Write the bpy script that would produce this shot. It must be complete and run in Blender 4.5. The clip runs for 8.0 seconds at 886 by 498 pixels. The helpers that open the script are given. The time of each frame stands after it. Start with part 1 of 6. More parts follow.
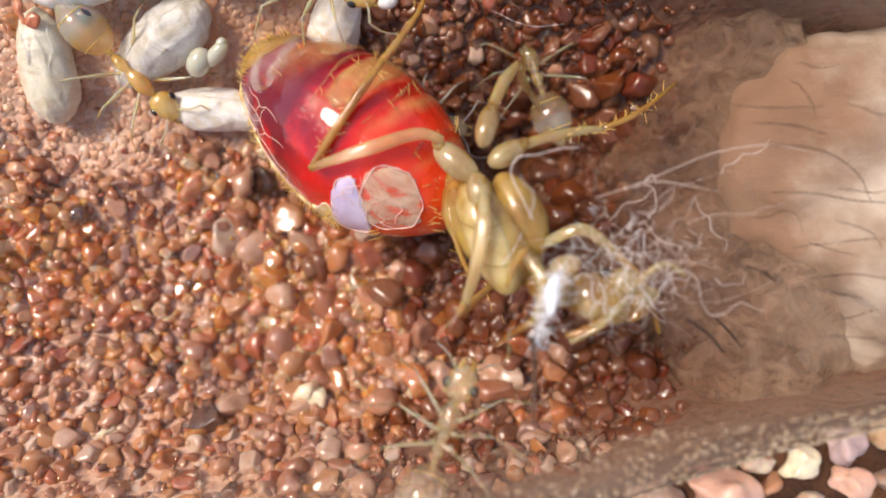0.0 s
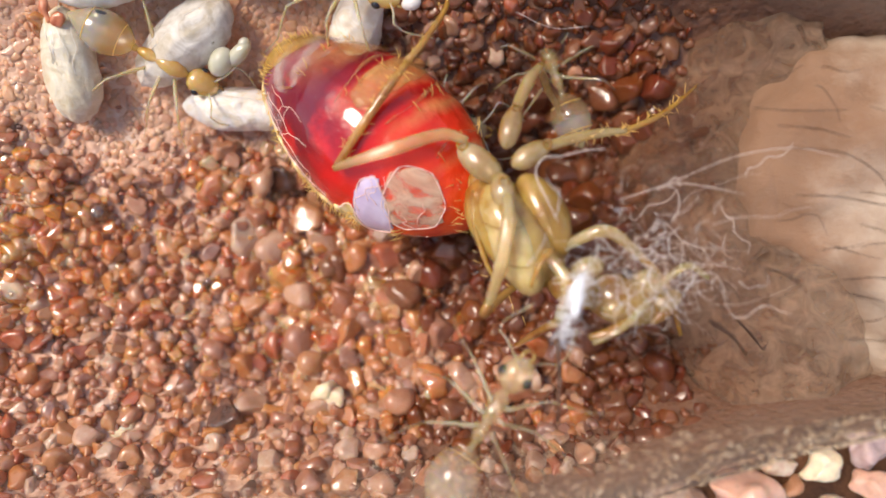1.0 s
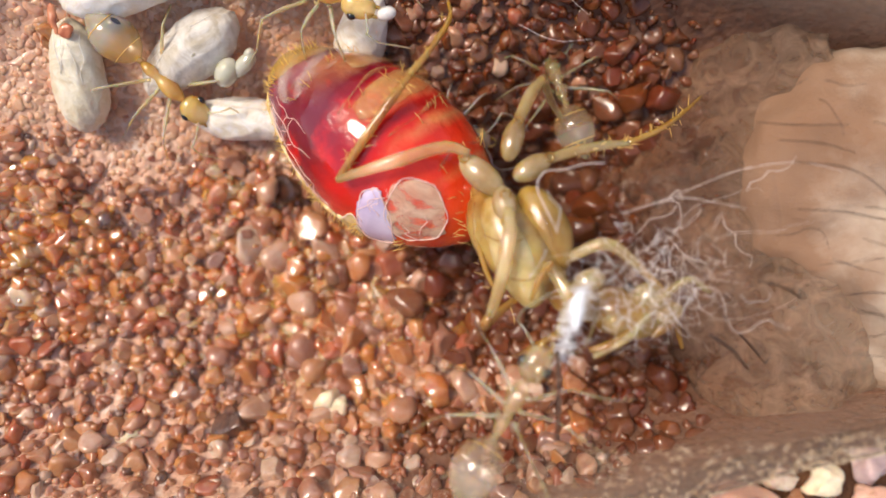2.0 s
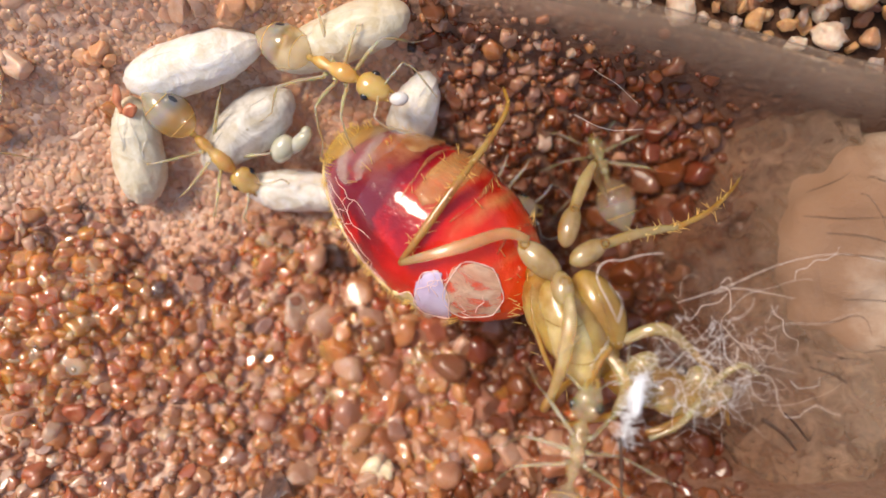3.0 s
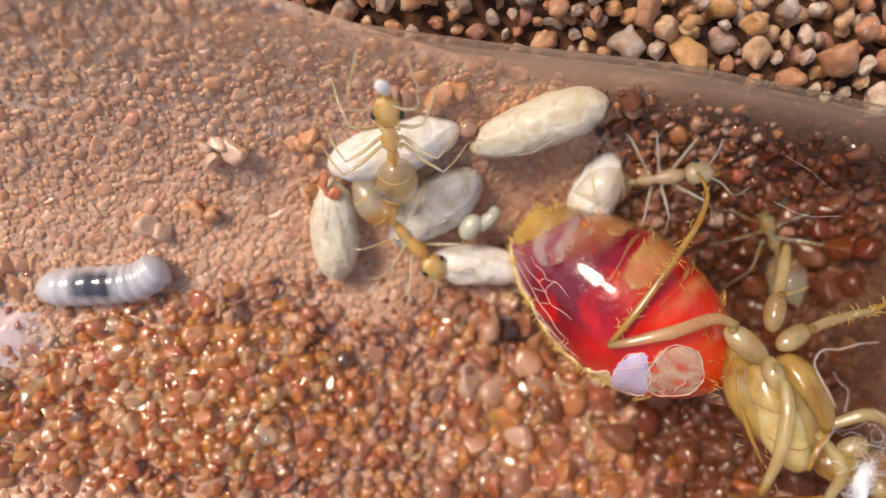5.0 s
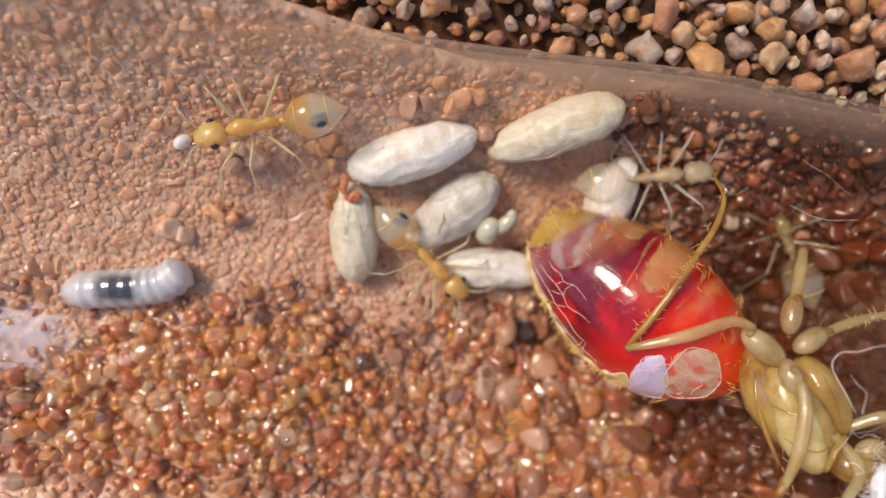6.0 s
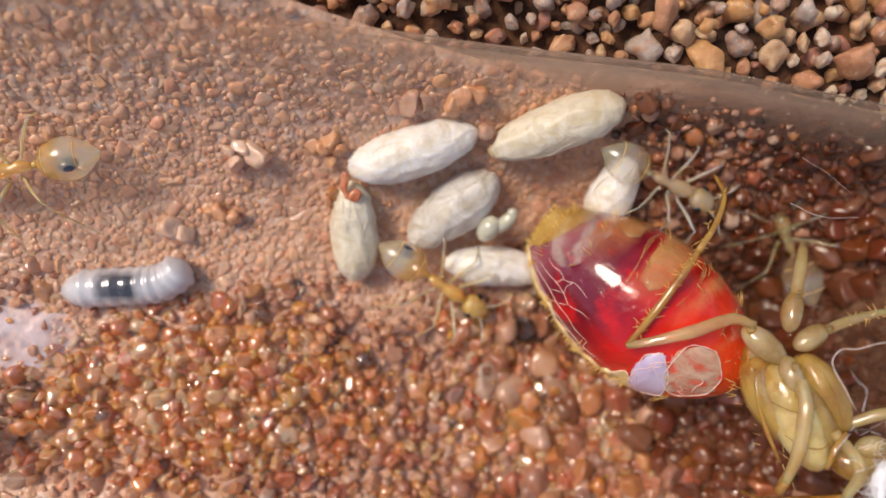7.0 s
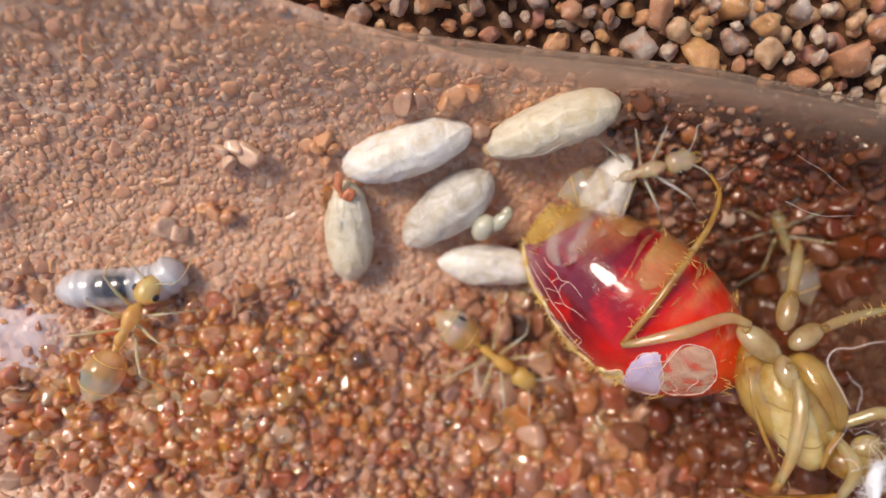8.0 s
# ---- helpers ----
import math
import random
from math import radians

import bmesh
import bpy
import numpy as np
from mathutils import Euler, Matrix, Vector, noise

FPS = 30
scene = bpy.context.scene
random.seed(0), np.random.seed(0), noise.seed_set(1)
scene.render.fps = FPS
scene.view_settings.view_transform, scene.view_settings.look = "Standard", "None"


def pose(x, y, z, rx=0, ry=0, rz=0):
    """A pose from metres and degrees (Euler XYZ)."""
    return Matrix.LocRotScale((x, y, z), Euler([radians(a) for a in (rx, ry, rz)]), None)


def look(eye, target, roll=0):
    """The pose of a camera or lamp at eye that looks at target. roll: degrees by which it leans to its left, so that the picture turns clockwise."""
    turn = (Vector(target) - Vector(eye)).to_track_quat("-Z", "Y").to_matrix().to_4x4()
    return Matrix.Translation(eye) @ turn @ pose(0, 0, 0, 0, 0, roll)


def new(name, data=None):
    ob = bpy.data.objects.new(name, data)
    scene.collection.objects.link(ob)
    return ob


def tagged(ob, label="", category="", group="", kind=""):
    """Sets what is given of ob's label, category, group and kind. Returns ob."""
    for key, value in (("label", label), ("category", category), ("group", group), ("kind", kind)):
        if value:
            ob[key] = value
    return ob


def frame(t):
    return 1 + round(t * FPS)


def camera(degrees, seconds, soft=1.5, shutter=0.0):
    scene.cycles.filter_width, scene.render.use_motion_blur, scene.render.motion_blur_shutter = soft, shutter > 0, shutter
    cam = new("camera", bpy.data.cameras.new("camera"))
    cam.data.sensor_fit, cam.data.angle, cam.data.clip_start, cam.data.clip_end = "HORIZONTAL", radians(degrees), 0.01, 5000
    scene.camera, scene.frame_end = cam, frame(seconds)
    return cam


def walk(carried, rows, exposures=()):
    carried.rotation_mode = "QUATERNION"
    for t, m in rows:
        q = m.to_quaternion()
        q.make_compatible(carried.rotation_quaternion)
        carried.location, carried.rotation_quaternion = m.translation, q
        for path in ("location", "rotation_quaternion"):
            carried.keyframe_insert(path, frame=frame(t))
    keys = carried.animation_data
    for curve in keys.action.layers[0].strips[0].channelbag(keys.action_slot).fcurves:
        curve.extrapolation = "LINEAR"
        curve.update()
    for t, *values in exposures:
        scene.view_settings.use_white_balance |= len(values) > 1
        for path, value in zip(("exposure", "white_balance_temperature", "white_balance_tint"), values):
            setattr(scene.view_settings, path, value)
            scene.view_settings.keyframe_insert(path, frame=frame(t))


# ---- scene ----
MM = 0.001  # all plan numbers below are millimetres
cam = camera(67.0, 8.0, soft=1.6)
PATH = [
    (0, 4.221, -1.496, 22.482, -0.157, 0.076, -0.931),
    (0.5, 3.588, -1.432, 22.508, -0.096, 0.005, -0.674),
    (1, 3.644, -1.541, 22.529, 0.050, 0.155, -0.504),
    (2.3, 3.868, -0.855, 22.684, 0.041, 1.049, -0.013),
    (2.5, 3.271, -0.236, 22.776, 0.407, 0.820, 0.105),
    (3, 1.868, 0.645, 23.283, 1.117, -0.263, 0.138),
    (3.5, 0.911, 1.312, 23.462, 1.770, 0.221, 0.330),
    (4, 0.031, 1.803, 23.638, 2.257, 1.358, 0.597),
    (4.5, -1.832, 2.160, 23.900, 2.681, 1.304, 0.493),
    (5, -3.493, 2.264, 24.087, 3.169, 1.236, 0.456),
    (5.2, -3.808, 2.329, 24.193, 3.068, 1.500, 0.547),
    (6.5, -3.870, 2.215, 24.365, 3.544, 1.820, 0.468),
    (7, -3.892, 2.192, 24.363, 3.439, 1.747, 0.432),
    (7.5, -3.815, 2.260, 24.296, 3.227, 1.787, 0.341),
    (8, -3.713, 2.337, 24.298, 2.994, 1.795, 0.259),
]


def place(x, y, z, rx=0, ry=0, rz=0):
    """A pose from millimetres and degrees."""
    return pose(x * MM, y * MM, z * MM, rx, ry, rz)


walk(cam, [(t, place(*row)) for t, *row in PATH], exposures=[(0.0, 0.40, 7200, 14), (1.2, 0.40, 7250, 14), (3.0, 0.34, 7500, 14), (5.0, 0.13, 7600, 15), (6.5, 0.02, 7400, 15), (8.0, 0.02, 7400, 15)])
cam.data.dof.use_dof = True
cam.data.dof.focus_distance = 19.3 * MM
cam.data.dof.aperture_fstop = 42

# ---- light: hazy sky, wide veiled sun from the left ----
SUN_ELEVATION, SUN_AZIMUTH = 56.0, 152.0  # azimuth: where the sun stands, counterclockwise from +x
world = bpy.data.worlds.new("sky")
scene.world = world
world.use_nodes = True
wn = world.node_tree.nodes
sky = wn.new("ShaderNodeTexSky")
sky.sky_type = "NISHITA"
sky.sun_disc = False
sky.sun_elevation = radians(SUN_ELEVATION)
sky.sun_rotation = radians(90 - SUN_AZIMUTH)
world.node_tree.links.new(sky.outputs[0], wn["Background"].inputs[0])
wn["Background"].inputs[1].default_value = 0.15
sun = new("sun", bpy.data.lights.new("sun", "SUN"))
sun.data.energy = 2.9
sun.data.angle = radians(20.0)
sun.data.color = (1.0, 0.93, 0.84)
sx, sy = math.cos(radians(SUN_AZIMUTH)), math.sin(radians(SUN_AZIMUTH))
sun.matrix_world = look((sx * math.cos(radians(SUN_ELEVATION)), sy * math.cos(radians(SUN_ELEVATION)), math.sin(radians(SUN_ELEVATION))), (0, 0, 0))


# ---- materials ----
class Mat:
    """A small builder for node materials. Texture scales are given per millimetre."""

    def __init__(self, name):
        self.m = bpy.data.materials.new(name)
        self.m.use_nodes = True
        self.n, self.l = self.m.node_tree.nodes, self.m.node_tree.links
        self.p = self.n["Principled BSDF"]
        self.coord = self.n.new("ShaderNodeTexCoord").outputs["Object"]

    def put(self, **values):
        for key, value in values.items():
            socket = self.p.inputs[key.replace("_", " ")]
            if hasattr(value, "is_output"):
                self.l.new(value, socket)
            else:
                socket.default_value = (*value, 1.0) if isinstance(value, tuple) and len(value) == 3 and socket.type == "RGBA" else value
        return self

    def noise(self, per_mm, detail=4.0, rough=0.55, colour=False, distortion=0.0):
        t = self.n.new("ShaderNodeTexNoise")
        t.inputs["Scale"].default_value = per_mm / MM
        t.inputs["Detail"].default_value = detail
        t.inputs["Roughness"].default_value = rough
        t.inputs["Distortion"].default_value = distortion
        self.l.new(self.coord, t.inputs["Vector"])
        return t.outputs["Color" if colour else "Fac"]

    def cells(self, per_mm, feature="F1"):
        t = self.n.new("ShaderNodeTexVoronoi")
        t.feature = feature
        t.inputs["Scale"].default_value = per_mm / MM
        self.l.new(self.coord, t.inputs["Vector"])
        return t.outputs["Distance"]

    def mosaic(self, per_mm):
        """A random value for each cell."""
        t = self.n.new("ShaderNodeTexVoronoi")
        t.inputs["Scale"].default_value = per_mm / MM
        self.l.new(self.coord, t.inputs["Vector"])
        s = self.n.new("ShaderNodeSeparateColor")
        self.l.new(t.outputs["Color"], s.inputs[0])
        return s.outputs[0]

    def wave(self, per_mm, direction="X", distortion=2.0):
        t = self.n.new("ShaderNodeTexWave")
        t.bands_direction = direction
        t.inputs["Scale"].default_value = per_mm / MM
        t.inputs["Distortion"].default_value = distortion
        t.inputs["Detail"].default_value = 2.0
        self.l.new(self.coord, t.inputs["Vector"])
        return t.outputs["Fac"]

    def random(self, islands=False):
        if islands:
            return self.n.new("ShaderNodeNewGeometry").outputs["Random Per Island"]
        return self.n.new("ShaderNodeObjectInfo").outputs["Random"]

    def axis(self, which, low, high):
        """0 at low, 1 at high, along an axis of the mesh, in millimetres."""
        s = self.n.new("ShaderNodeSeparateXYZ")
        self.l.new(self.coord, s.inputs[0])
        r = self.n.new("ShaderNodeMapRange")
        r.inputs["From Min"].default_value, r.inputs["From Max"].default_value = low * MM, high * MM
        self.l.new(s.outputs[which], r.inputs["Value"])
        return r.outputs["Result"]

    def maths(self, op, a, b):
        t = self.n.new("ShaderNodeMath")
        t.operation = op
        for k, v in enumerate((a, b)):
            if hasattr(v, "is_output"):
                self.l.new(v, t.inputs[k])
            else:
                t.inputs[k].default_value = v
        return t.outputs[0]

    def ramp(self, fac, *stops, constant=False):
        """stops: (position, (r, g, b))."""
        t = self.n.new("ShaderNodeValToRGB")
        e = t.color_ramp.elements
        t.color_ramp.interpolation = "CONSTANT" if constant else "LINEAR"
        for k, (where, colour) in enumerate(stops):
            s = e[k] if k < 2 else e.new(where)
            s.position = where
            s.color = (*colour, 1.0)
        self.l.new(fac, t.inputs[0])
        return t.outputs[0]

    def mix(self, fac, a, b, how="MIX"):
        t = self.n.new("ShaderNodeMix")
        t.data_type, t.blend_type = "RGBA", how
        for socket, v in ((t.inputs[0], fac), (t.inputs[6], a), (t.inputs[7], b)):
            if hasattr(v, "is_output"):
                self.l.new(v, socket)
            else:
                socket.default_value = (*v, 1.0) if isinstance(v, tuple) else v
        return t.outputs[2]

    def bump(self, height, strength=0.5, depth=0.05):
        t = self.n.new("ShaderNodeBump")
        t.inputs["Strength"].default_value = strength
        t.inputs["Distance"].default_value = depth * MM
        self.l.new(height, t.inputs["Height"])
        self.l.new(t.outputs[0], self.p.inputs["Normal"])
        return self

    def flesh(self, weight, radius, colour=(1.0, 0.5, 0.25)):
        self.p.inputs["Subsurface Weight"].default_value = weight
        self.p.inputs["Subsurface Radius"].default_value = colour
        self.p.inputs["Subsurface Scale"].default_value = radius * MM
        return self

    def see_through(self, fac, gloss=0.0, rough=0.08):
        """Lets part of the light straight through, as a thin film does; gloss: the share that a wet coat over it mirrors."""
        t, mixer = self.n.new("ShaderNodeBsdfTransparent"), self.n.new("ShaderNodeMixShader")
        if hasattr(fac, "is_output"):
            self.l.new(fac, mixer.inputs[0])
        else:
            mixer.inputs[0].default_value = fac
        self.l.new(self.p.outputs[0], mixer.inputs[1])
        self.l.new(t.outputs[0], mixer.inputs[2])
        last = mixer
        if gloss:
            shine, last = self.n.new("ShaderNodeBsdfGlossy"), self.n.new("ShaderNodeMixShader")
            shine.inputs["Roughness"].default_value = rough
            last.inputs[0].default_value = gloss
            self.l.new(mixer.outputs[0], last.inputs[1])
            self.l.new(shine.outputs[0], last.inputs[2])
        self.l.new(last.outputs[0], self.n["Material Output"].inputs["Surface"])
        return self


GRAIN_COLOURS = (
    (0.00, (0.51, 0.22, 0.11)), (0.10, (0.62, 0.37, 0.25)), (0.22, (0.43, 0.20, 0.12)), (0.31, (0.67, 0.45, 0.33)),
    (0.41, (0.59, 0.28, 0.11)), (0.50, (0.48, 0.27, 0.20)), (0.60, (0.67, 0.48, 0.37)), (0.68, (0.52, 0.17, 0.09)),
    (0.75, (0.61, 0.36, 0.20)), (0.83, (0.41, 0.27, 0.23)), (0.89, (0.71, 0.58, 0.48)), (0.94, (0.66, 0.34, 0.12)), (0.988, (0.08, 0.06, 0.06)))
BEAD_COLOURS = (
    (0.00, (0.85, 0.37, 0.13)), (0.13, (0.93, 0.53, 0.29)), (0.25, (0.70, 0.26, 0.10)), (0.36, (0.95, 0.60, 0.37)),
    (0.50, (0.89, 0.42, 0.15)), (0.62, (0.83, 0.42, 0.26)), (0.71, (0.91, 0.44, 0.13)), (0.79, (0.70, 0.22, 0.10)),
    (0.85, (0.97, 0.68, 0.48)), (0.94, (0.91, 0.49, 0.12)), (0.990, (0.08, 0.07, 0.07)))


def grain_material(name, islands, state):
    """state: dry, dusty (buried in silt), wet (clear amber, water-coated) or a darker one with shade in its colour."""
    wet, shaded, dusty = state == "wet", state == "shaded", state == "dusty"
    m = Mat(name)
    c = m.ramp(m.random(islands), *(BEAD_COLOURS if wet else GRAIN_COLOURS), constant=True)
    c = m.mix(m.ramp(m.noise(2.5, 5), (0.38, (0.0, 0.0, 0.0)), (0.7, (0.5, 0.5, 0.5))), c, (0.78, 0.43, 0.22) if wet else (0.56, 0.32, 0.22))
    # Shade over the right of the bed is multiplied into the grain colour.
    if shaded:
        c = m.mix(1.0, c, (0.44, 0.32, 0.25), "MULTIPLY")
    if dusty:
        c = m.mix(m.ramp(m.noise(1.1, 4), (0.35, (0.15, 0.15, 0.15)), (0.65, (0.60, 0.60, 0.60))), c, (0.78, 0.50, 0.34))
        c = m.mix(0.35, c, (0.80, 0.54, 0.40))
    c = m.mix(m.noise(12.0, 3), c, (0.30, 0.14, 0.08), "SOFT_LIGHT")
    m.put(Base_Color=c, Roughness=0.16 if wet else 0.24 if shaded else 0.36, Coat_Weight=0.4, Coat_Roughness=0.12, IOR=1.45)
    m.flesh(0.9 if wet else 0.6 if shaded else 0.35, 0.30 if wet else 0.16, (1.0, 0.55, 0.28))
    m.bump(m.noise(2.6, 3), 0.10 if wet else 0.35, 0.10)
    if wet:
        m.put(Coat_Weight=0.0)
        m.see_through(m.ramp(m.noise(1.4, 3), (0.35, (0.35, 0.35, 0.35)), (0.65, (0.60, 0.60, 0.60))), 0.12, 0.09)
    elif not dusty:
        m.put(Coat_Weight=0.0)
        m.see_through(0.25, 0.03 if shaded else 0.06, 0.16 if shaded else 0.10)
    return m.m


def stone_material(name, colour):
    m = Mat(name)
    c = m.ramp(m.noise(2.0, 5), (0.35, tuple(0.8 * v for v in colour)), (0.65, colour))
    m.put(Base_Color=m.mix(m.ramp(m.noise(7.0, 4), (0.55, (0, 0, 0)), (0.8, (0.6, 0.6, 0.6))), c, tuple(0.55 * v for v in colour)), Roughness=0.35, Coat_Weight=0.4, Coat_Roughness=0.1)
    m.flesh(0.5, 0.16, (1.0, 0.6, 0.35))
    m.bump(m.noise(4.0, 5), 0.5, 0.1)
    return m.m


M_CREAM, M_TAN, M_PALE = stone_material("cream_stone", (0.90, 0.76, 0.54)), stone_material("orange_stone", (0.70, 0.36, 0.19)), stone_material("pinkish_stone", (0.74, 0.50, 0.36))
M_PINK, M_LILAC = stone_material("pink_stone", (0.80, 0.48, 0.36)), stone_material("lilac_stone", (0.56, 0.40, 0.38))
M_WET, M_DRY, M_SHADED, M_DUSTY = (grain_material(k + "_grain", True, k) for k in ("wet", "dry", "shaded", "dusty"))
M_WET_PIECE, M_DRY_PIECE, M_SHADED_PIECE = (grain_material(k + "_grain_single", False, k) for k in ("wet", "dry", "shaded"))

m = Mat("wet_glaze")
spread = m.ramp(m.maths("ADD", m.axis("X", -13.0, 2.0), m.maths("MULTIPLY", m.maths("SUBTRACT", m.noise(0.4, 4), 0.5), 0.8)), (0.2, (0.0, 0.0, 0.0)), (0.8, (1.0, 1.0, 1.0)))
amber = m.ramp(m.noise(1.1, 5), (0.34, (0.56, 0.21, 0.055)), (0.66, (0.76, 0.34, 0.11)))
brown = m.ramp(m.noise(1.1, 5), (0.34, (0.30, 0.12, 0.06)), (0.66, (0.50, 0.24, 0.14)))
m.put(Base_Color=m.mix(spread, amber, brown), Roughness=0.08, Coat_Weight=1.0, Coat_Roughness=0.07, Coat_IOR=1.6)
m.flesh(0.6, 0.3, (1.0, 0.55, 0.28))
m.put(Coat_Weight=0.0)
m.see_through(m.ramp(m.noise(0.9, 5, 0.6), (0.36, (0.20, 0.20, 0.20)), (0.68, (0.60, 0.60, 0.60))), 0.06, 0.08)
m.bump(m.noise(3.6, 3), 0.5, 0.10)
M_FILM = m.m
# Sky glare on the water, put in as a whitish lilac colour.
m = Mat("glare_puddle")
m.put(Base_Color=m.ramp(m.noise(0.7, 4), (0.35, (0.70, 0.62, 0.66)), (0.65, (0.84, 0.80, 0.86))), Roughness=0.06, Coat_Weight=1.0, Coat_Roughness=0.03)
m.see_through(m.ramp(m.noise(0.55, 5, 0.6, False, 0.8), (0.40, (0.25, 0.25, 0.25)), (0.66, (0.85, 0.85, 0.85))))
M_PUDDLE = m.m
m = Mat("cotton_veil")
m.put(Base_Color=(0.42, 0.28, 0.20), Roughness=0.7)
m.see_through(m.ramp(m.noise(0.8, 6, 0.65, False, 1.0), (0.40, (1.0, 1.0, 1.0)), (0.75, (0.84, 0.84, 0.84))))
M_VEIL = m.m

m = Mat("silt")
c = m.ramp(m.noise(0.8, 8, 0.62), (0.30, (0.52, 0.28, 0.17)), (0.50, (0.70, 0.42, 0.27)), (0.72, (0.80, 0.54, 0.38)))
stone = m.ramp(m.mosaic(2.5), (0.0, (0.36, 0.19, 0.14)), (0.2, (0.66, 0.40, 0.28)), (0.4, (0.54, 0.31, 0.24)), (0.6, (0.74, 0.50, 0.37)), (0.8, (0.60, 0.29, 0.17)), (0.93, (0.80, 0.62, 0.50)), (1.0, (0.32, 0.27, 0.27)))
c = m.mix(m.ramp(m.cells(2.5), (0.25, (0.85, 0.85, 0.85)), (0.60, (0.25, 0.25, 0.25))), c, stone)
chip = m.ramp(m.mosaic(4.2), (0.0, (0.30, 0.17, 0.13)), (0.3, (0.62, 0.36, 0.25)), (0.6, (0.54, 0.27, 0.17)), (0.85, (0.70, 0.50, 0.38)), (1.0, (0.80, 0.64, 0.52)))
c = m.mix(m.ramp(m.cells(4.2), (0.15, (0.8, 0.8, 0.8)), (0.50, (0.0, 0.0, 0.0))), c, chip)
c = m.mix(m.ramp(m.noise(6.0, 4), (0.62, (0.0, 0.0, 0.0)), (0.80, (0.6, 0.6, 0.6))), c, (0.24, 0.12, 0.09))
# Silt darkens to the right: the same shade, put into its colour.
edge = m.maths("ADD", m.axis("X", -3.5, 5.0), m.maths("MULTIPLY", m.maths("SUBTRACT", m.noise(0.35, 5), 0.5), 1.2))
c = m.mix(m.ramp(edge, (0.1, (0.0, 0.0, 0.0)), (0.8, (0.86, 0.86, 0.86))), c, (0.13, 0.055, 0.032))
m.put(Base_Color=c, Roughness=m.ramp(m.noise(1.6, 4), (0.40, (0.16, 0.16, 0.16)), (0.62, (0.5, 0.5, 0.5))), Coat_Weight=0.2, Coat_Roughness=0.10)
m.bump(m.maths("ADD", m.maths("MULTIPLY", m.noise(3.0, 5), 0.9), m.maths("ADD", m.maths("MULTIPLY", m.cells(2.5), -0.6), m.maths("MULTIPLY", m.cells(4.2), -0.4))), 0.7, 0.13)
M_SILT = m.m

m = Mat("soil")
c = m.ramp(m.noise(0.9, 8), (0.3, (0.022, 0.008, 0.004)), (0.7, (0.13, 0.050, 0.018)))
m.put(Base_Color=c, Roughness=0.9)
m.bump(m.noise(2.5, 6), 0.9, 0.3)
M_SOIL = m.m

def pebble_material(name, islands):
    m = Mat(name)
    c = m.ramp(m.random(islands), (0.0, (0.50, 0.24, 0.13)), (0.14, (0.66, 0.44, 0.26)), (0.28, (0.38, 0.28, 0.23)), (0.40, (0.62, 0.34, 0.14)),
               (0.52, (0.74, 0.60, 0.46)), (0.64, (0.44, 0.20, 0.15)), (0.74, (0.44, 0.36, 0.31)), (0.84, (0.62, 0.51, 0.42)), (0.92, (0.60, 0.32, 0.16)), constant=True)
    c = m.mix(m.ramp(m.noise(1.6, 6), (0.40, (0.0, 0.0, 0.0)), (0.68, (0.7, 0.7, 0.7))), c, (0.46, 0.20, 0.09))
    c = m.mix(m.ramp(m.noise(6.0, 4), (0.60, (0.0, 0.0, 0.0)), (0.75, (0.8, 0.8, 0.8))), c, (0.80, 0.70, 0.60))
    m.put(Base_Color=c, Roughness=0.45, IOR=1.5, Coat_Weight=0.2, Coat_Roughness=0.15)
    m.flesh(0.35, 0.4, (1.0, 0.5, 0.25))
    m.bump(m.noise(3.5, 7, 0.65), 0.7, 0.12)
    return m.m


M_PEBBLE, M_GRAVEL = pebble_material("pebble", False), pebble_material("gravel", True)

def silk_material(name, white, clear=0.0):
    m = Mat(name)
    wisp = m.noise(1.3, 6, 0.62, False, 1.2)
    fibre = m.maths("ADD", m.maths("MULTIPLY", wisp, 1.6), m.maths("MULTIPLY", m.noise(8.0, 6, 0.65), 0.7))
    c = m.ramp(wisp, (0.34, tuple(v * w for v, w in zip(white, (0.86, 0.80, 0.68)))), (0.50, white), (0.68, tuple(min(0.92, 1.08 * v) for v in white)))
    c = m.mix(m.ramp(m.noise(3.4, 5, 0.6, False, 0.8), (0.52, (0, 0, 0)), (0.74, (0.6, 0.6, 0.6))), c, tuple(v * w for v, w in zip(white, (0.78, 0.68, 0.50))))
    c = m.mix(m.ramp(m.noise(0.5, 3), (0.50, (0, 0, 0)), (0.72, (0.55, 0.55, 0.55))), c, tuple(v * w for v, w in zip(white, (0.92, 0.80, 0.60))))
    m.put(Base_Color=c, Roughness=0.42, Sheen_Weight=0.2, Coat_Weight=0.2, Coat_Roughness=0.25)
    if clear:
        m.see_through(m.ramp(wisp, (0.36, (clear, clear, clear)), (0.66, (0.5 * clear, 0.5 * clear, 0.5 * clear))))
    else:
        m.flesh(0.35, 0.4, (1.0, 0.85, 0.6))
    m.bump(fibre, 0.45, 0.07)
    return m.m


M_SILK, M_DULL, M_GREY = silk_material("white_silk", (0.82, 0.80, 0.75)), silk_material("cream_silk", (0.70, 0.65, 0.52)), silk_material("grey_silk", (0.86, 0.83, 0.76), 0.42)

